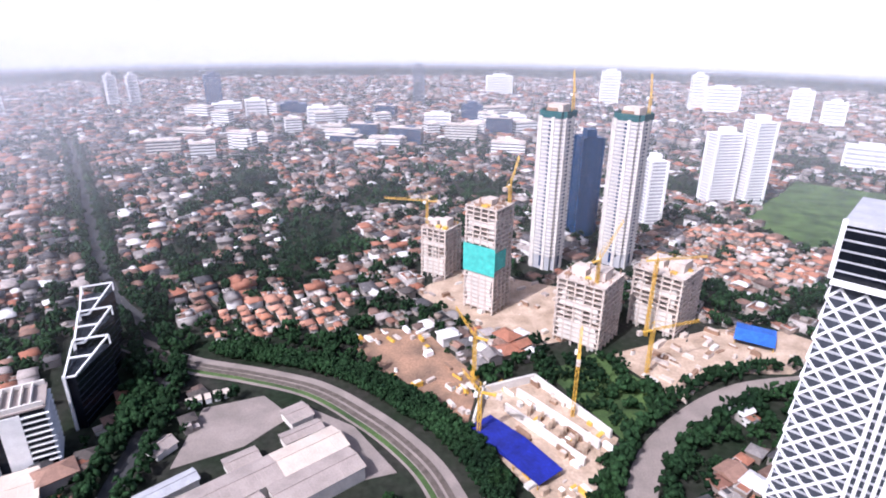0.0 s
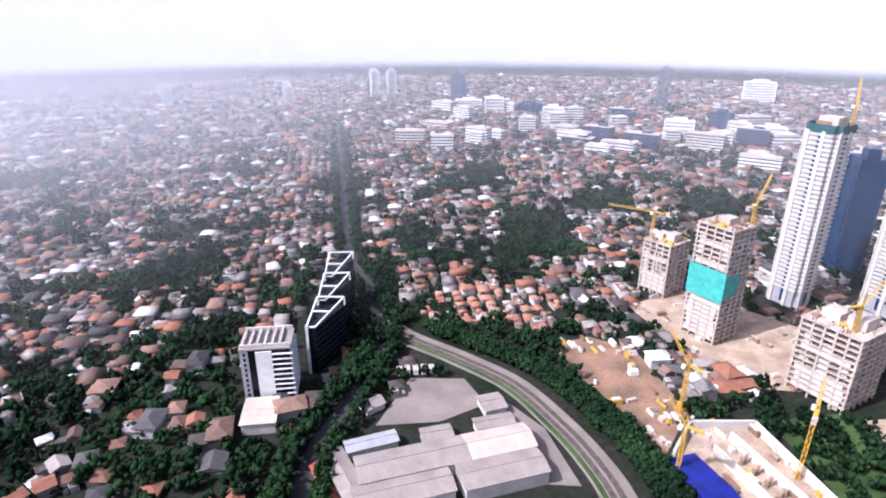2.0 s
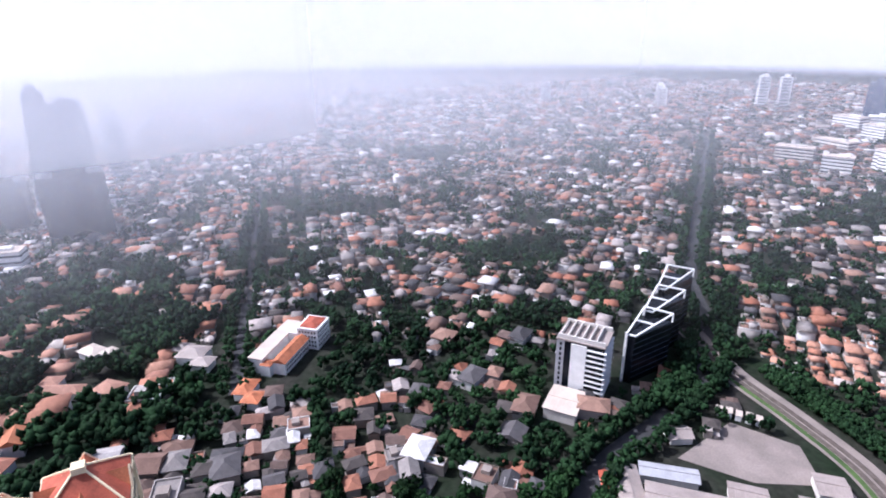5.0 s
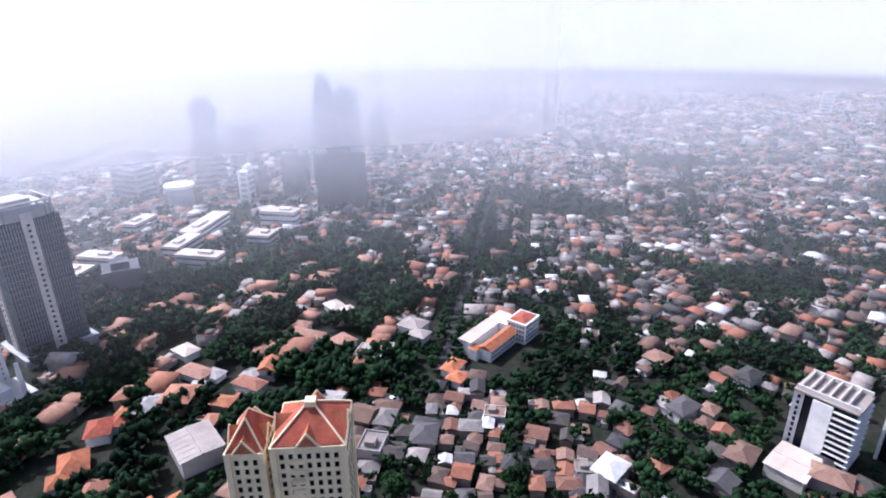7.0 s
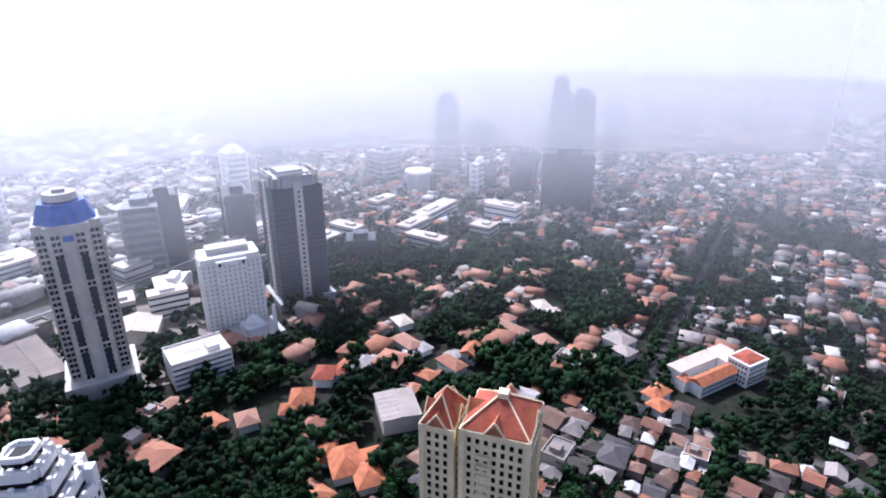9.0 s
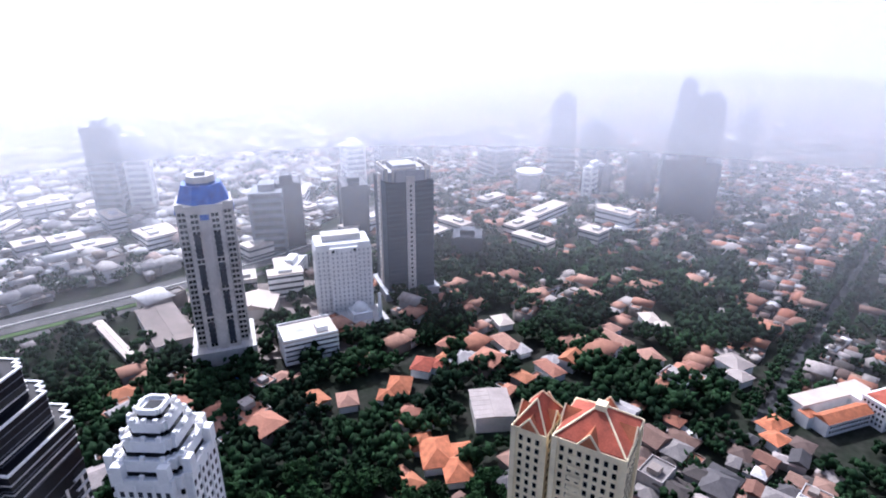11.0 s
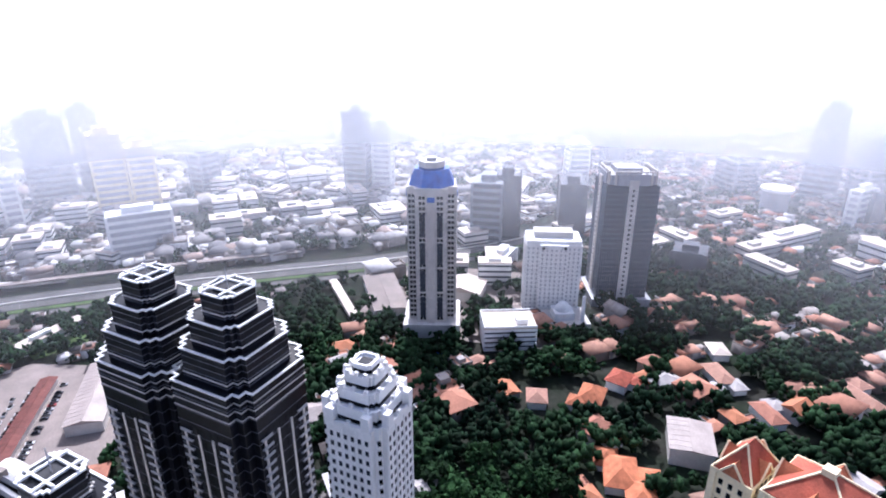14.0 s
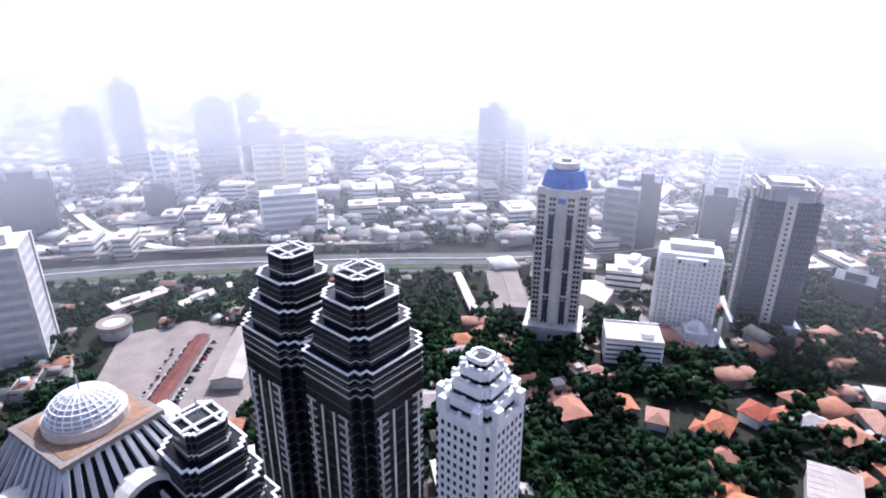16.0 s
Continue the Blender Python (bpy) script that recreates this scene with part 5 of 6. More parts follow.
VILLAS = [(-204, -97, 35, [(0, 0, 20, 14, 5, 5), (12, 8, 16, 12, 4.4, 4), (-10, -6, 12, 10, 4, 3.4), (0, 13, 10, 9, 4, 3)], "orange_tile", "rambling villa with bright orange tiled roofs"),
          (-246, -140, 20, [(0, 0, 16, 12, 5, 4.5), (9, -6, 9, 9, 4, 3)], "orange_tile", "orange-roofed villa in a wooded garden"),
          (-270, -137, 10, [(0, 0, 14, 11, 6, 3.4), (-4, 9, 9, 8, 5, 2.4)], "red_tile", "dark red-roofed villa in a wooded garden"),
          (-222, -160, 40, [(0, 0, 12, 10, 5, 3.2)], "villa_roof", "pinkish villa half hidden in trees"),
          (-354, -38, 60, [(0, 0, 28, 8, 5, 2.4), (-8, 9, 10, 9, 5, 2.4)], "villa_roof", "long villa with a pinkish tiled roof"),
          (-340, -12, 40, [(0, 0, 14, 11, 5, 2.8)], "villa_roof", "villa with a pinkish tiled roof"),
          (-392, -18, 30, [(0, 0, 14, 10, 5, 2.2), (12, 4, 9, 8, 5, 2)], "white_roof", "villa with a pale roof"),
          (-352, 36, 50, [(0, 0, 16, 14, 6, 3), (10, -8, 12, 10, 5, 2.4), (-11, 6, 10, 9, 5, 2.4)], "metal_roof", "large grey-roofed house beside a lawn"),
          (-297, 54, -40, [(0, 0, 14, 9, 5, 2.6), (9, 8, 10, 9, 5, 2.4)], "orange_tile", "orange-roofed house below the school"),
          (-300, -66, 55, [(0, 0, 18, 9, 5, 2.4), (-6, 8, 9, 9, 5, 2.2)], "villa_roof", "villa with a pinkish tiled roof"),
          (-318, -100, 55, [(0, 0, 20, 10, 5, 2.6), (11, 4, 10, 8, 4, 2)], "villa_roof", "villa with a pinkish tiled roof"),
          (-345, -112, 45, [(0, 0, 14, 10, 5, 2.2)], "white_roof", "white-roofed villa in woods")]
for v in VILLAS:
    villa(*v)


school()
for x, y, w, d, turn, m in ((212, 340, 24, 26, -30, "blue_roof"), (36, 228, 16, 50, 38, "blue_tarp")):
    t = thing("tarpaulin_roof", x, y, turn, "bright blue tarpaulin roof on the building site", "tarpaulin")
    part("sheet", Soup().gable(-w / 2, -d / 2, w / 2, d / 2, 4.5, 2.2, 0.3), m, t)
    post = Soup().box(-0.2, -0.2, 0, 0.2, 0.2, 4.5).mesh("post", "yellow_steel")
    for sx in (-1, 1):
        for k in range(4):
            part("post", post, None, t, at=(sx * (w / 2 - 0.6), (k / 3 - 0.5) * (d - 2), 0))


# ---- scattered houses and trees ----
def low_block(x, y, w, d, h, turn, wall, group):
    """A low commercial block: body, window bands, roof slab, roof plant."""
    t = thing("commercial_block", x, y, turn, "low pale commercial block with window bands", "building", group)
    part("body", Soup().prism(rect(0, 0, w, d), 0, h), wall, t)
    n = max(1, int(h / 4.5))
    me = Soup().prism(rect(0, 0, w + 0.2, d + 0.2), 0, 1.7, bottom=True).mesh("window_band", "grey_glass")
    for k in range(n):
        part("window_band", me, None, t, at=(0, 0, 1.5 + k * h / n))
    part("roof_slab", Soup().prism(rect(0, 0, w + 1, d + 1), h, h + 0.7, bottom=True), "white_roof", t)
    part("roof_plant", Soup().prism(rect(w * 0.15, 0, w * 0.3, d * 0.4), h + 0.7, h + 3), wall, t)


r = random.Random(21)
BLOCKS = []
for k in range(46):
    yaw, D = radians(r.uniform(140, 186)), r.uniform(555, 760)
    BLOCKS.append((-math.sin(yaw) * D, math.cos(yaw) * D, r.uniform(16, 36), r.uniform(14, 24), r.uniform(8, 20), r.choice((-20, 28, 70)), r.choice(("white_paint", "pale_concrete", "white_paint", "grey_paint")), "commercial blocks by the highway"))
for k in range(34):
    yaw, D = radians(r.uniform(-14, 26)), r.uniform(880, 1350)
    BLOCKS.append((-math.sin(yaw) * D, math.cos(yaw) * D, r.uniform(24, 60), r.uniform(18, 28), r.uniform(12, 32), r.choice((-10, 20)), r.choice(("white_paint", "white_paint", "blue_glass", "pale_concrete")), "far commercial blocks"))
for k in range(16):
    yaw, D = radians(r.uniform(96, 138)), r.uniform(470, 700)
    BLOCKS.append((-math.sin(yaw) * D, math.cos(yaw) * D, r.uniform(18, 40), r.uniform(14, 22), r.uniform(8, 18), r.choice((-20, 28, 70)), r.choice(("white_paint", "pale_concrete")), "commercial blocks among trees"))
for b in BLOCKS:
    low_block(*b)


def ring_hall(x, y, r, h, top, label):
    """A round hall with a flat white ring of a roof."""
    t = thing("round_hall", x, y, 0, label, "building")
    circle = lambda q: [(q * math.cos(radians(15 * k)), q * math.sin(radians(15 * k))) for k in range(24)]
    part("wall", Soup().prism(circle(r * 0.86), 0, h), "grey_paint", t)
    part("roof_ring", ring_band(circle(r), circle(r * 0.62), h - 2.4, h + 0.8), top, t, "flat roof ring")
    part("roof_disc", Soup().prism(circle(r * 0.62), h, h + 0.3), "pale_concrete", t)


ring_hall(-702, -200, 17, 24, "white_paint", "round hall with a white ring roof in haze")
ring_hall(22, -404, 11, 9, "paving", "low round-ended hall with a beige roof")
for x, y, w, d, h, turn, wall in ((-585, -148, 66, 18, 14, -17, "white_paint"), (-340, -300, 34, 12, 15, 45, "white_paint"), (-324, -284, 12, 26, 19, 45, "white_paint"), (-318, -318, 20, 14, 12, 45, "pale_concrete"),
                                  (5, -440, 40, 12, 7, 20, "pale_concrete"), (-40, -425, 44, 9, 6, 25, "white_paint")):
    low_block(x, y, w, d, h, turn, wall, "low white blocks")


def inside(x, y, poly):
    c = False
    for i in range(len(poly)):
        (x0, y0), (x1, y1) = poly[i - 1], poly[i]
        if (y0 > y) != (y1 > y) and x < (x1 - x0) * (y - y0) / (y1 - y0) + x0:
            c = not c
    return c


def near_line(x, y, line, d):
    for (x0, y0), (x1, y1) in zip(line, line[1:]):
        ux, uy = x1 - x0, y1 - y0
        q = max(0, min(1, ((x - x0) * ux + (y - y0) * uy) / (ux * ux + uy * uy)))
        if math.hypot(x - x0 - ux * q, y - y0 - uy * q) < d:
            return True
    return False


WOOD = [(-110, -140), (-130, -250), (-160, -330), (-215, -330), (-260, -250), (-400, -270), (-560, -210), (-570, 40), (-400, 60), (-300, 30), (-225, -60), (-150, -90)]
SCRUB = [(-200, 300), (-180, 335), (-120, 330), (-60, 352), (20, 300), (100, 330), (130, 290), (180, 290), (120, 200), (60, 150), (0, 180), (-60, 260), (-130, 305)]
KEEP = [SITE_1, SITE_2, SITE_3, SITE_4, COURT, [(-150, 160), (-150, 230), (-60, 285), (-10, 215), (-70, 150)],
        [(-170, 235), (-205, 238), (-250, 335), (-200, 345)], rect(-197, 220, 40, 34, 30), rect(-186, 194, 24, 30, 30), rect(-318, 92, 66, 40, -47),
        rect(-240, -266, 46, 46, -45), rect(-375, -205, 50, 50, -44), rect(-315, -220, 60, 52, -48), rect(-258, -213, 42, 32, -40), rect(-245, -84, 36, 32, 20), *[rect(v[0], v[1], 34, 30, v[2]) for v in VILLAS], *[rect(b[0], b[1], b[2] + 8, b[3] + 8, b[5]) for b in BLOCKS],
        rect(-238, -318, 70, 34, 62), rect(-212, -334, 76, 10, 70), rect(-702, -200, 40, 40), rect(-585, -148, 72, 26, -17), rect(-332, -293, 46, 46, 45), rect(22, -404, 44, 34), rect(-290, -283, 36, 40, 30), rect(102, 342, 60, 50), rect(158, 358, 60, 50), rect(0, 449, 46, 40), rect(92, 462, 46, 46), rect(148, 472, 46, 46),
        [(44, -318), (20, -400), (-24, -400), (-62, -360), (-44, -280), (10, -262)], [(330, 600), (480, 760), (560, 700), (400, 500), (345, 520)],
        rect(70, -405, 34, 40), rect(-138, -545, 60, 30), rect(-400, -361, 44, 40, 35)]
LINES = [(ROAD_W, 9), (ROAD_E, 12), (LANE, 8), (RAIL, 20), (HIGHWAY, 31), (RAMP, 9)]


GROVES = ((-382, 323, 35), (-591, 260, 50), (-106, 504, 45), (-257, 745, 50), (-542, 605, 45), (-235, 493, 30), (-75, 659, 60), (-793, 456, 60),
          (-386, 593, 45), (-289, 402, 30), (-244, 662, 45), (-130, 564, 50), (57, 722, 50), (308, 731, 60), (550, 868, 70), (-378, 340, 35), (-656, 188, 50),
          (41, -485, 40), (-23, -417, 30), (-174, -323, 28), (-341, -271, 20), (-149, -502, 25), (-285, -426, 30), (-84, -539, 25))
AVENUES = (curve([(-793, 504), (-620, 400), (-460, 318)], 4), curve([(-700, 800), (-617, 690), (-527, 576)], 4), curve([(-300, 900), (-257, 745), (-190, 640)], 4))
TILED = [(-150, 328), (-164, 368), (-128, 405), (-60, 400), (-66, 356), (-112, 334)]
KAMPUNG = [(205, 425), (222, 500), (253, 565), (303, 575), (345, 470), (302, 418)]
SLOPE = [(-300, 60), (-262, 96), (-240, 150), (-272, 165), (-300, 130), (-330, 80)]
STRIP = [(-200, -392), (-218, -378), (-192, -318), (-146, -250), (-130, -262)]


def free(x, y, grow=0.0):
    return not any(inside(x, y, p) for p in KEEP) and not any(near_line(x, y, l, d + grow) for l, d in LINES)


def yaw_of(x, y):
    return math.degrees(math.atan2(-x, y))


def house_shape(rng):
    """A one or two storey house: main wing, cross wing, flat terraces with rims, roof room."""
    w, d = rng.uniform(9, 13), rng.uniform(7.5, 10)
    h = rng.choice((3.4, 3.8, 5.6, 6.2, 6.6))
    walls, roof, annex, lean, rim, room = (Soup() for _ in range(6))

    def edge(cx, cy, a, b, z):
        for x0, y0, x1, y1 in ((-a, -b, a, 0.35 - b), (-a, b - 0.35, a, b), (-a, 0.35 - b, 0.35 - a, b - 0.35), (a - 0.35, 0.35 - b, a, b - 0.35)):
            rim.box(cx + x0, cy + y0, z, cx + x1, cy + y1, z + 0.8)

    walls.prism(rect(0, 0, w, d), 0, h)
    flat = rng.random() < 0.24
    if flat:
        roof.prism(rect(0, 0, w - 0.8, d - 0.8), h + 0.01, h + 0.15)
        edge(0, 0, w / 2, d / 2, h)
        room.box(-w * 0.3, -d * 0.2, h, w * 0.05, d * 0.25, h + 2.3)
    elif rng.random() < 0.6:
        roof.hip(-w / 2, -d / 2, w / 2, d / 2, h + 0.1, rng.uniform(2.0, 3.0), 0.9)
    else:
        roof.gable(-w / 2, -d / 2, w / 2, d / 2, h + 0.02, rng.uniform(2.0, 3.0), 0.8)
    ww, dd, hh = w * rng.uniform(0.4, 0.6), rng.uniform(5, 8), h * rng.uniform(0.6, 0.95)
    sx = rng.choice((-1, 1)) * (w - ww) / 2
    cy = -d / 2 - dd / 2
    annex.prism(rect(sx, cy, ww, dd), 0, hh)
    if rng.random() < 0.65:
        lean.hip(sx - ww / 2, cy - dd / 2, sx + ww / 2, cy + dd / 2 + 2.5, hh + 0.1, min(ww, dd) * 0.27, 0.7)
    else:
        lean.prism(rect(sx, cy, ww - 0.8, dd - 0.8), hh + 0.01, hh + 0.15)
        edge(sx, cy, ww / 2, dd / 2, hh)
    if rng.random() < 0.7:
        pw, side = rng.uniform(3, 4.5), -1 if sx > 0 else 1
        annex.prism(rect(side * (w / 2 - pw / 2), -d / 2 - 2.2, pw, 4.4), 0, 2.7, top=False)
        lean.prism(rect(side * (w / 2 - pw / 2), -d / 2 - 2.3, pw + 0.6, 4.6), 2.71, 2.95, bottom=True)
    return walls, annex, rim, room, roof, lean


def crown_shape(rng, clumps, r, h, sides):
    """A crown of uneven leafy clumps with gaps, and loose sprays round it."""
    s = Soup()
    lobes = [(rng.uniform(-0.5, 0.5) * r, rng.uniform(-0.5, 0.5) * r, h * rng.uniform(0.5, 0.8), r * rng.uniform(0.45, 0.7)) for _ in range(5)]
    for k in range(clumps):
        lx, ly, lz, lr = rng.choice(lobes)
        u, a = rng.uniform(-0.5, 1), rng.uniform(0, 2 * math.pi)
        q = math.sqrt(max(0, 1 - u * u)) * lr * rng.uniform(0.75, 1.1)
        c = Vector((lx + q * math.cos(a), ly + q * math.sin(a), lz + u * lr * 0.75))
        R = Euler([rng.uniform(0, 6.3) for _ in range(3)]).to_matrix()
        g = r * (rng.uniform(0.16, 0.34) if sides > 4 else rng.uniform(0.3, 0.5))
        o = len(s.v)
        s.v += [tuple(c + R @ Vector(p) * g * rng.uniform(0.7, 1.25)) for p in ((1, 0, 0), (0, 1, 0), (-1, 0, 0), (0, -1, 0), (0, 0, 0.6), (0, 0, -0.6))]
        s.f += [(o, o + 1, o + 4), (o + 1, o + 2, o + 4), (o + 2, o + 3, o + 4), (o + 3, o, o + 4), (o + 1, o, o + 5), (o + 2, o + 1, o + 5), (o + 3, o + 2, o + 5), (o, o + 3, o + 5)]
    return s


def trunk_shape(rng, r, h):
    s = Soup()
    ring = lambda q: [(q * math.cos(k * math.pi / 3), q * math.sin(k * math.pi / 3)) for k in range(6)]
    s.prism(ring(0.35), 0, h * 0.55, taper=0.6)
    for k in range(4):
        a = k * 1.6 + rng.uniform(0, 1)
        s.bar((0, 0, h * 0.42), (r * 0.5 * math.cos(a), r * 0.5 * math.sin(a), h * 0.72), 0.22)
    return s


def scatter(name, shapes, places, materials, label, category):
    """One object of many far shapes: places are (shape, x, y, turn, size)."""
    V, L, S, T, K, base, start = [], [], [], [], [], 0, 0
    ready = []
    for parts in shapes:
        v = np.array([p for s in parts for p in s.v], float)
        loops, sizes, kinds, off = [], [], [], 0
        for m, s in enumerate(parts):
            for f in s.f:
                loops += [i + off for i in f]
                sizes.append(len(f))
                kinds.append(m)
            off += len(s.v)
        ready.append((v, np.array(loops), np.array(sizes), np.array(kinds)))
    for i, x, y, turn, size in places:
        v, loops, sizes, kinds = ready[i]
        c, s = math.cos(turn), math.sin(turn)
        p = v * size
        V.append(np.stack([x + c * p[:, 0] - s * p[:, 1], y + s * p[:, 0] + c * p[:, 1], p[:, 2]], 1))
        L.append(loops + base)
        S.append(sizes)
        K.append(kinds)
        base += len(v)
    V, L, S, K = (np.concatenate(a) for a in (V, L, S, K))
    me = bpy.data.meshes.new(name)
    me.vertices.add(len(V))
    me.vertices.foreach_set("co", V.ravel())
    me.loops.add(len(L))
    me.loops.foreach_set("vertex_index", L)
    me.polygons.add(len(S))
    me.polygons.foreach_set("loop_start", np.concatenate([[0], np.cumsum(S)[:-1]]))
    me.polygons.foreach_set("material_index", K)
    for m in materials:
        me.materials.append(M[m])
    me.update(calc_edges=True)
    return tagged(new(name, me), label, category, kind="stuff")


rng = random.Random(5)
houses = [house_shape(rng) for _ in range(24)]
crowns_far = [crown_shape(rng, 16, 5.5, 9, 4) for _ in range(8)]
crowns_farther = [crown_shape(rng, 6, 7.0, 8, 4) for _ in range(6)]


def plain_house(rng):
    """A far house: four walls and one roof."""
    w, d, h = rng.uniform(9, 15), rng.uniform(8, 12), rng.choice((3.8, 6.8, 7.4))
    roof = Soup()
    if rng.random() < 0.7:
        roof.hip(-w / 2, -d / 2, w / 2, d / 2, h, rng.uniform(1.8, 3.0), 0.6)
    else:
        roof.prism(rect(0, 0, w + 0.4, d + 0.4), h, h + 0.5)
    return Soup().prism(rect(0, 0, w, d), 0, h, top=False), roof


houses_farther = [plain_house(rng) for _ in range(16)]
near_house, near_tree, far_house, far_tree, red_house, city_house = [], [], [], [], [], []


def plant(x, y, size):
    (near_tree if math.hypot(x, y) < 420 else far_tree).append((x, y, size))


STEP = 11.6
N = int(2300 / STEP)
for turn, i, j in ((a, b, c) for a in (33, -18) for b in range(-N, N) for c in range(-N, N)):
    gx, gy = i * STEP, j * STEP
    c, s = math.cos(radians(turn)), math.sin(radians(turn))
    x, y = c * gx - s * gy + rng.uniform(-2.0, 2.0), s * gx + c * gy + rng.uniform(-2.0, 2.0)
    yaw = yaw_of(x, y)
    D = math.hypot(x, y)
    if D < 175 or D > 2200 or not (-44 < yaw < 180 or yaw < -166) or (turn == 33) != (-44 < yaw < 62) or (D > 1000 and (i + j) % 2) or (D < 1200 and not free(x, y, 3)):
        continue
    clump = noise.noise((x / 90, y / 90, 3.0)) + 0.5 * noise.noise((x / 33, y / 33, 9.0))
    wood, scrub = inside(x, y, WOOD), inside(x, y, SCRUB)
    city = yaw > 126 or yaw < -150
    green = (0.34 if D < 480 else 0.28) + 0.85 * clump
    if wood:
        green = (0.9 if D < 300 else 0.68) + 0.4 * clump
    if scrub:
        green = 1.0
    if any(math.hypot((x - a) * 1.0, (y - b) * 1.0) < r * (0.8 + 0.5 * clump) for a, b, r in GROVES):
        green = 1.0
    tiled = inside(x, y, TILED) or inside(x, y, KAMPUNG)
    if tiled:
        green = 0.04
    if j % 5 == 0 and D < 1200 and not tiled:
        green += 0.5
    if city and D < 480 or inside(x, y, SLOPE):
        green = 0.85
    if inside(x, y, STRIP):
        green = 1.0
    if rng.random() < green:
        for _ in range(2 if D < 520 else 1):
            tx, ty = x + rng.uniform(-6, 6), y + rng.uniform(-6, 6)
            if D > 1200 or free(tx, ty, 1):
                plant(tx, ty, rng.uniform(0.6, 1.35) * (1.2 if wood else 0.85))
    else:
        q = rng.choice((0, 90, 180, 270)) + turn + rng.uniform(-11, 11)
        big = rng.choice((0.62, 0.72, 0.8, 0.85, 0.95, 1.2)) * rng.uniform(0.92, 1.08) * (1.7 if city and rng.random() < 0.4 else 1.3 if wood or D > 1000 else 1)
        (red_house if tiled or wood and D > 330 else city_house if city and D > 470 else near_house if D < 400 else far_house).append((x, y, q, big, wood))
        if rng.random() < (0.8 if D < 480 else 0.5) and not tiled:
            plant(x + rng.uniform(-6, 6), y + rng.choice((-6, 6)), rng.uniform(0.35, 0.65))

# street trees along the avenues and the hedge by the railway
for line, off, gap in ((ROAD_W, 9, 9), (LANE, 7, 8), (ROAD_E, 12, 9), *((a, 6, 9) for a in AVENUES)):
    run = 0
    for (x0, y0), (x1, y1) in zip(line, line[1:]):
        d = math.hypot(x1 - x0, y1 - y0)
        n = max(1, int(d / gap))
        for k in range(n):
            for s in (-1, 1):
                plant(x0 + (x1 - x0) * k / n - (y1 - y0) / d * off * s, y0 + (y1 - y0) * k / n + (x1 - x0) / d * off * s, rng.uniform(0.8, 1.2))

SHADY = [(-166, 240), (-148, 240), (-150, 290), (-165, 340), (-205, 345), (-186, 300), (-172, 265)]
for k in range(150):
    x, y = rng.uniform(-206, -146), rng.uniform(238, 346)
    if inside(x, y, SHADY) and not near_line(x, y, RAIL, 8):
        plant(x, y, rng.uniform(0.7, 1.15))
hedge_line = [(x + 14, y + 11) for x, y in RAIL[8:]]
hedge = []
for (x0, y0), (x1, y1) in zip(hedge_line, hedge_line[1:]):
    for k in range(3):
        for o in (0, 6, 11):
            hedge.append((rng.randrange(8), x0 + (x1 - x0) * k / 3 + o * 0.7 + rng.uniform(-1, 1), y0 + (y1 - y0) * k / 3 + o * 0.7 + rng.uniform(-1, 1), rng.uniform(0, 6.3), rng.uniform(0.5, 0.85)))
scatter("hedge", [(c,) for c in crowns_far], hedge, ["leaves"], "dense dark green hedge of trees along the railway", "hedge")

near_house.sort(key=lambda p: math.hypot(p[0], p[1]))
near_tree.sort(key=lambda p: math.hypot(p[0], p[1]))
far_house += near_house[270:]
far_tree += near_tree[300:]
protos = []
for k in range(14):
    names = ("wall", "annex_wall", "parapet", "roof_room", "roof", "annex_roof")
    protos.append([[(n, s.mesh(n, "wall" if q < 4 else tile)) for q, (n, s) in enumerate(zip(names, houses[k])) if s.f] for tile in ("roof", "villa_roof")])
for n, (x, y, turn, size, wood) in enumerate(near_house[:270]):
    k = n % 14
    t = thing("house", x, y, turn, "low villa with a pinkish tiled roof among trees" if wood else "small low-rise house with a pitched roof", "house", "suburban houses")
    t.scale = (size, size, size)
    for name, me in protos[k][1 if wood else 0]:
        part(name, me, None, t)
crowns = [crown_shape(rng, 70, 5.5, 9, 6).mesh("crown", "leaf") for _ in range(6)]
trunks = [trunk_shape(rng, 5.5, 9).mesh("trunk", "bark") for _ in range(6)]
for n, (x, y, size) in enumerate(near_tree[:300]):
    t = thing("tree", x, y, rng.uniform(0, 360), "broad leafy dark green city tree", "tree", "city trees")
    t.scale = (size, size, size)
    part("trunk", trunks[n % 6], None, t)
    part("crown", crowns[n % 6], None, t)
mid = lambda p: math.hypot(p[0], p[1]) < 800
scatter("suburb_houses", houses, [(rng.randrange(24), x, y, radians(t), s) for x, y, t, s, _ in filter(mid, far_house)], ["walls", "walls", "walls", "walls", "roofs", "roofs"], "dense low-rise suburb of tiled and metal roofs", "houses")
scatter("tiled_houses", houses, [(rng.randrange(24), x, y, radians(t), s * (0.78 if y > 300 else 1.0)) for x, y, t, s, _ in red_house], ["walls", "walls", "walls", "walls", "red_roofs", "red_roofs"], "crowded low houses with reddish tiled roofs", "houses")
scatter("city_houses", houses, [(rng.randrange(24), x, y, radians(t), s) for x, y, t, s, _ in city_house], ["walls", "walls", "walls", "walls", "pale_roofs", "pale_roofs"], "crowded pale low-rise blocks beyond the highway", "houses")
scatter("distant_houses", houses_farther, [(rng.randrange(16), p[0], p[1], radians(p[2]), p[3]) for p in far_house if not mid(p)], ["walls", "roofs"], "far low-rise suburb fading into haze", "houses")
scatter("suburb_trees", [(c,) for c in crowns_far], [(rng.randrange(8), x, y, rng.uniform(0, 6.3), s) for x, y, s in filter(mid, far_tree)], ["leaves"], "dark green trees between the houses", "trees")
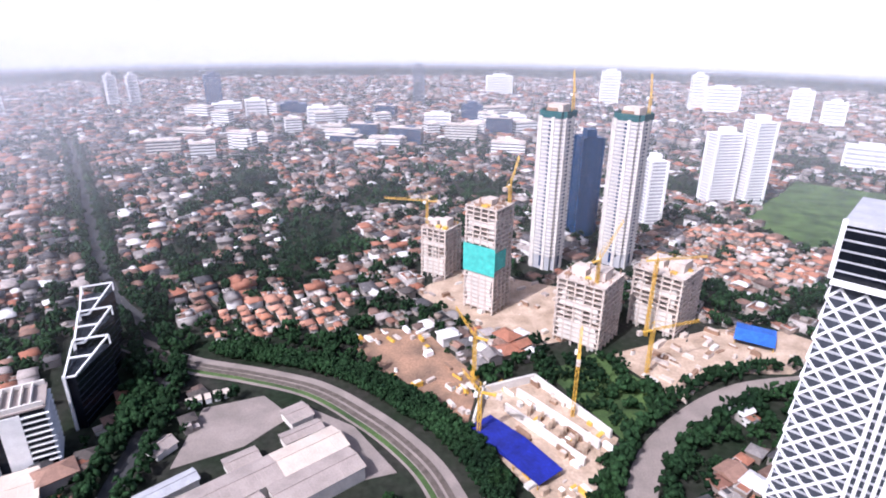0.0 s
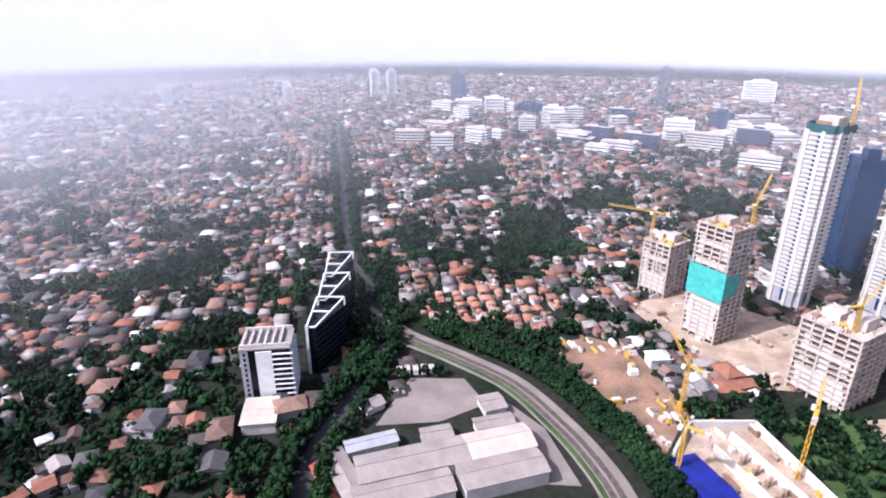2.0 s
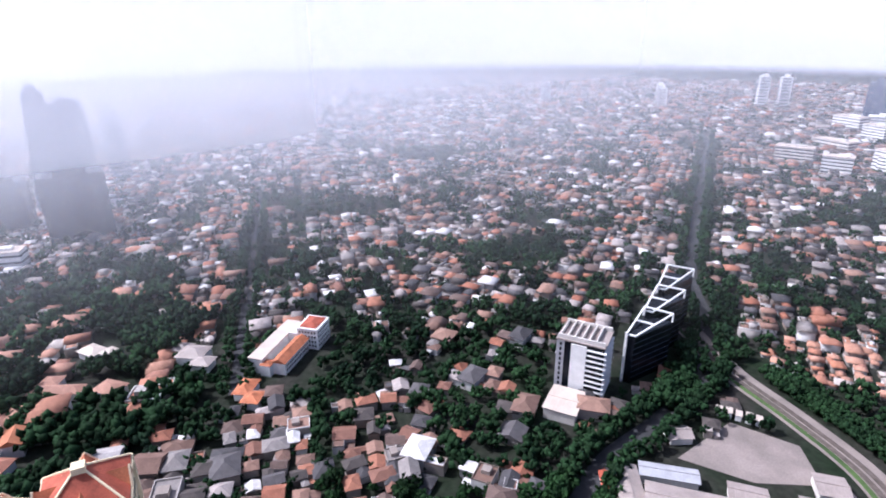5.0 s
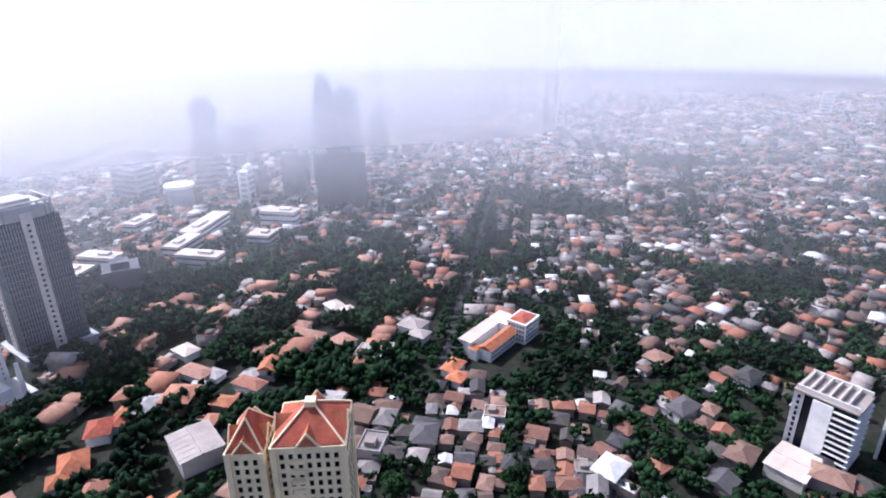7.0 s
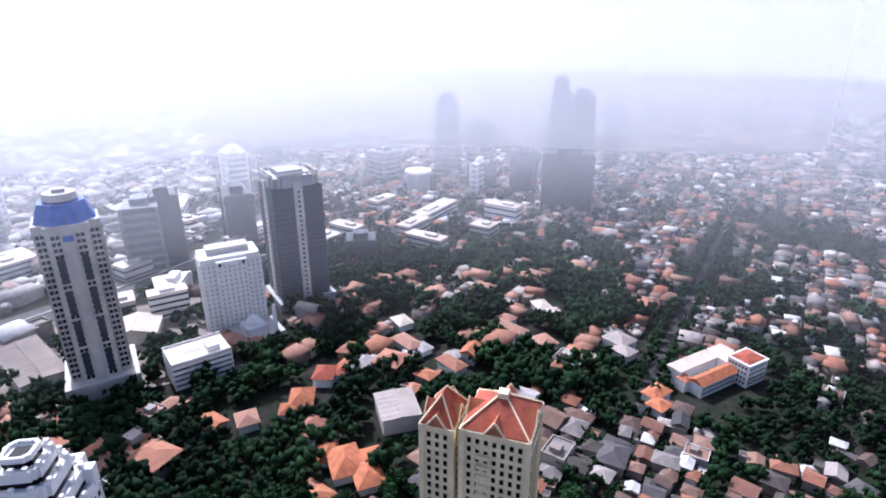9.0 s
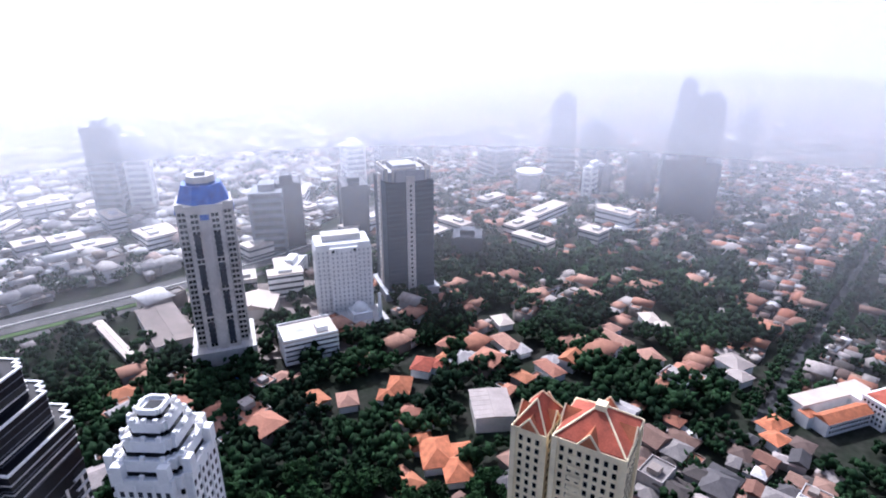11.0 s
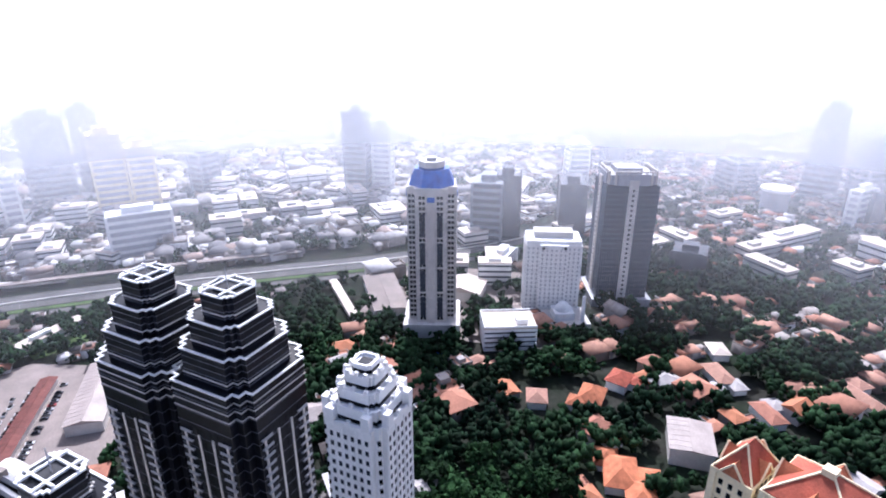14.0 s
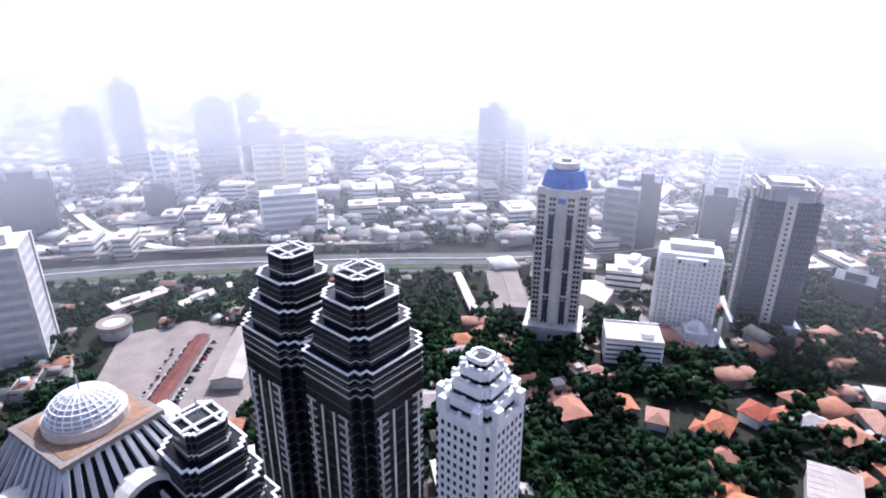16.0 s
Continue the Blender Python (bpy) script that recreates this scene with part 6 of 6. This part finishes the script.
scatter("distant_trees", [(c,) for c in crowns_farther], [(rng.randrange(6), p[0], p[1], rng.uniform(0, 6.3), p[2]) for p in far_tree if not mid(p)], ["leaves"], "far trees fading into haze", "trees")


# ---- cars, site clutter, cross-street greens ----
def car(x, y, turn):
    t = thing("car", x, y, turn, "small parked car on pale paving", "car", "parked cars", z=0.21)
    part("body", CAR[0], None, t)
    part("cabin", CAR[1], None, t)
    for sx in (-1.3, 1.3):
        for sy in (-0.8, 0.8):
            part("wheel", CAR[2], None, t, at=(sx, sy, 0.32))


wheel = Soup()
ring = [(0.32 * math.cos(k * math.pi / 4), 0.32 * math.sin(k * math.pi / 4)) for k in range(8)]
for k in range(8):
    (a, b), (c, d) = ring[k], ring[(k + 1) % 8]
    wheel.face((a, -0.1, b), (c, -0.1, d), (c, 0.1, d), (a, 0.1, b))
wheel.face(*[(a, -0.1, b) for a, b in ring])
wheel.face(*[(a, 0.1, b) for a, b in ring[::-1]])
CAR = (Soup().prism(rect(0, 0, 4.3, 1.75), 0.3, 0.9, taper=0.97, bottom=True).mesh("body", "car"),
       Soup().prism(rect(-0.2, 0, 2.5, 1.6), 0.9, 1.5, taper=0.78).mesh("cabin", "dark_glass"),
       wheel.mesh("wheel", "black_panel"))
rng = random.Random(9)
for k in range(20):
    for row, off in ((-1, 6.5), (1, 8.0)):
        if rng.random() < 0.8:
            u = -38 + 4 * k
            c, s = math.cos(radians(62)), math.sin(radians(62))
            car(-8 + c * u - s * off * row, -330 + s * u + c * off * row, 62 + 90 + rng.uniform(-4, 4))
for k in range(10):
    car(20 - k * 3.2 + rng.uniform(-1, 1), -300 - k * 7 + rng.uniform(-1, 1), rng.uniform(55, 70))


def debris(poly, n, seed, label, sizes, materials):
    """Loose stacks, huts and low walls over a building site."""
    r = random.Random(seed)
    xs, ys = [p[0] for p in poly], [p[1] for p in poly]
    made = 0
    while made < n:
        x, y = r.uniform(min(xs), max(xs)), r.uniform(min(ys), max(ys))
        if not inside(x, y, poly):
            continue
        w, d, h = r.uniform(*sizes), r.uniform(1, 4), r.uniform(0.5, 3.2)
        t = thing("site_pile", x, y, r.choice((38, 128, -52)) + r.uniform(-8, 8), label, "stack", "site stacks", z=0.2)
        m = r.choice(materials)
        part("block", Soup().prism(rect(0, 0, w, d), 0, h, taper=r.uniform(0.8, 1.0)), m, t)
        if made % 2:
            part("top_layer", Soup().prism(rect(0.3, 0.1, w * 0.7, d * 0.7), h, h + 0.6), r.choice(materials), t)
        made += 1


debris(SITE_1, 36, 1, "stacked boards and steel on bare earth", (2, 9), ("pale_concrete", "concrete", "earth", "white_paint", "yellow_steel"))
debris(SITE_2, 50, 2, "formwork and steel stacked on the site", (2, 12), ("pale_concrete", "concrete", "pale_earth", "white_paint", "yellow_steel", "earth"))
debris(SITE_3, 40, 3, "pale building material stacked on dusty ground", (3, 12), ("pale_concrete", "concrete", "white_roof", "earth"))
debris(SITE_4, 50, 4, "building material between unfinished towers", (3, 10), ("pale_concrete", "concrete", "white_roof", "earth", "metal_roof"))
t = thing("basement_wall", 0, 0, 0, "long pale retaining walls of an open basement", "wall")
for a, b in (((22, 276), (56, 290)), ((56, 290), (88, 240)), ((36, 262), (70, 220)), ((44, 276), (80, 232)), ((18, 250), (26, 282))):
    part("wall_panel", ribbon([a, b], 1.4, 0, 5.5), "pale_concrete", t)
for k in range(14):
    part("column", Soup().box(-0.7, -0.7, 0, 0.7, 0.7, 5), "pale_earth", t, at=(48 + 2.4 * k, 258 - 3.0 * k + 6 * (k % 2), 0.2))
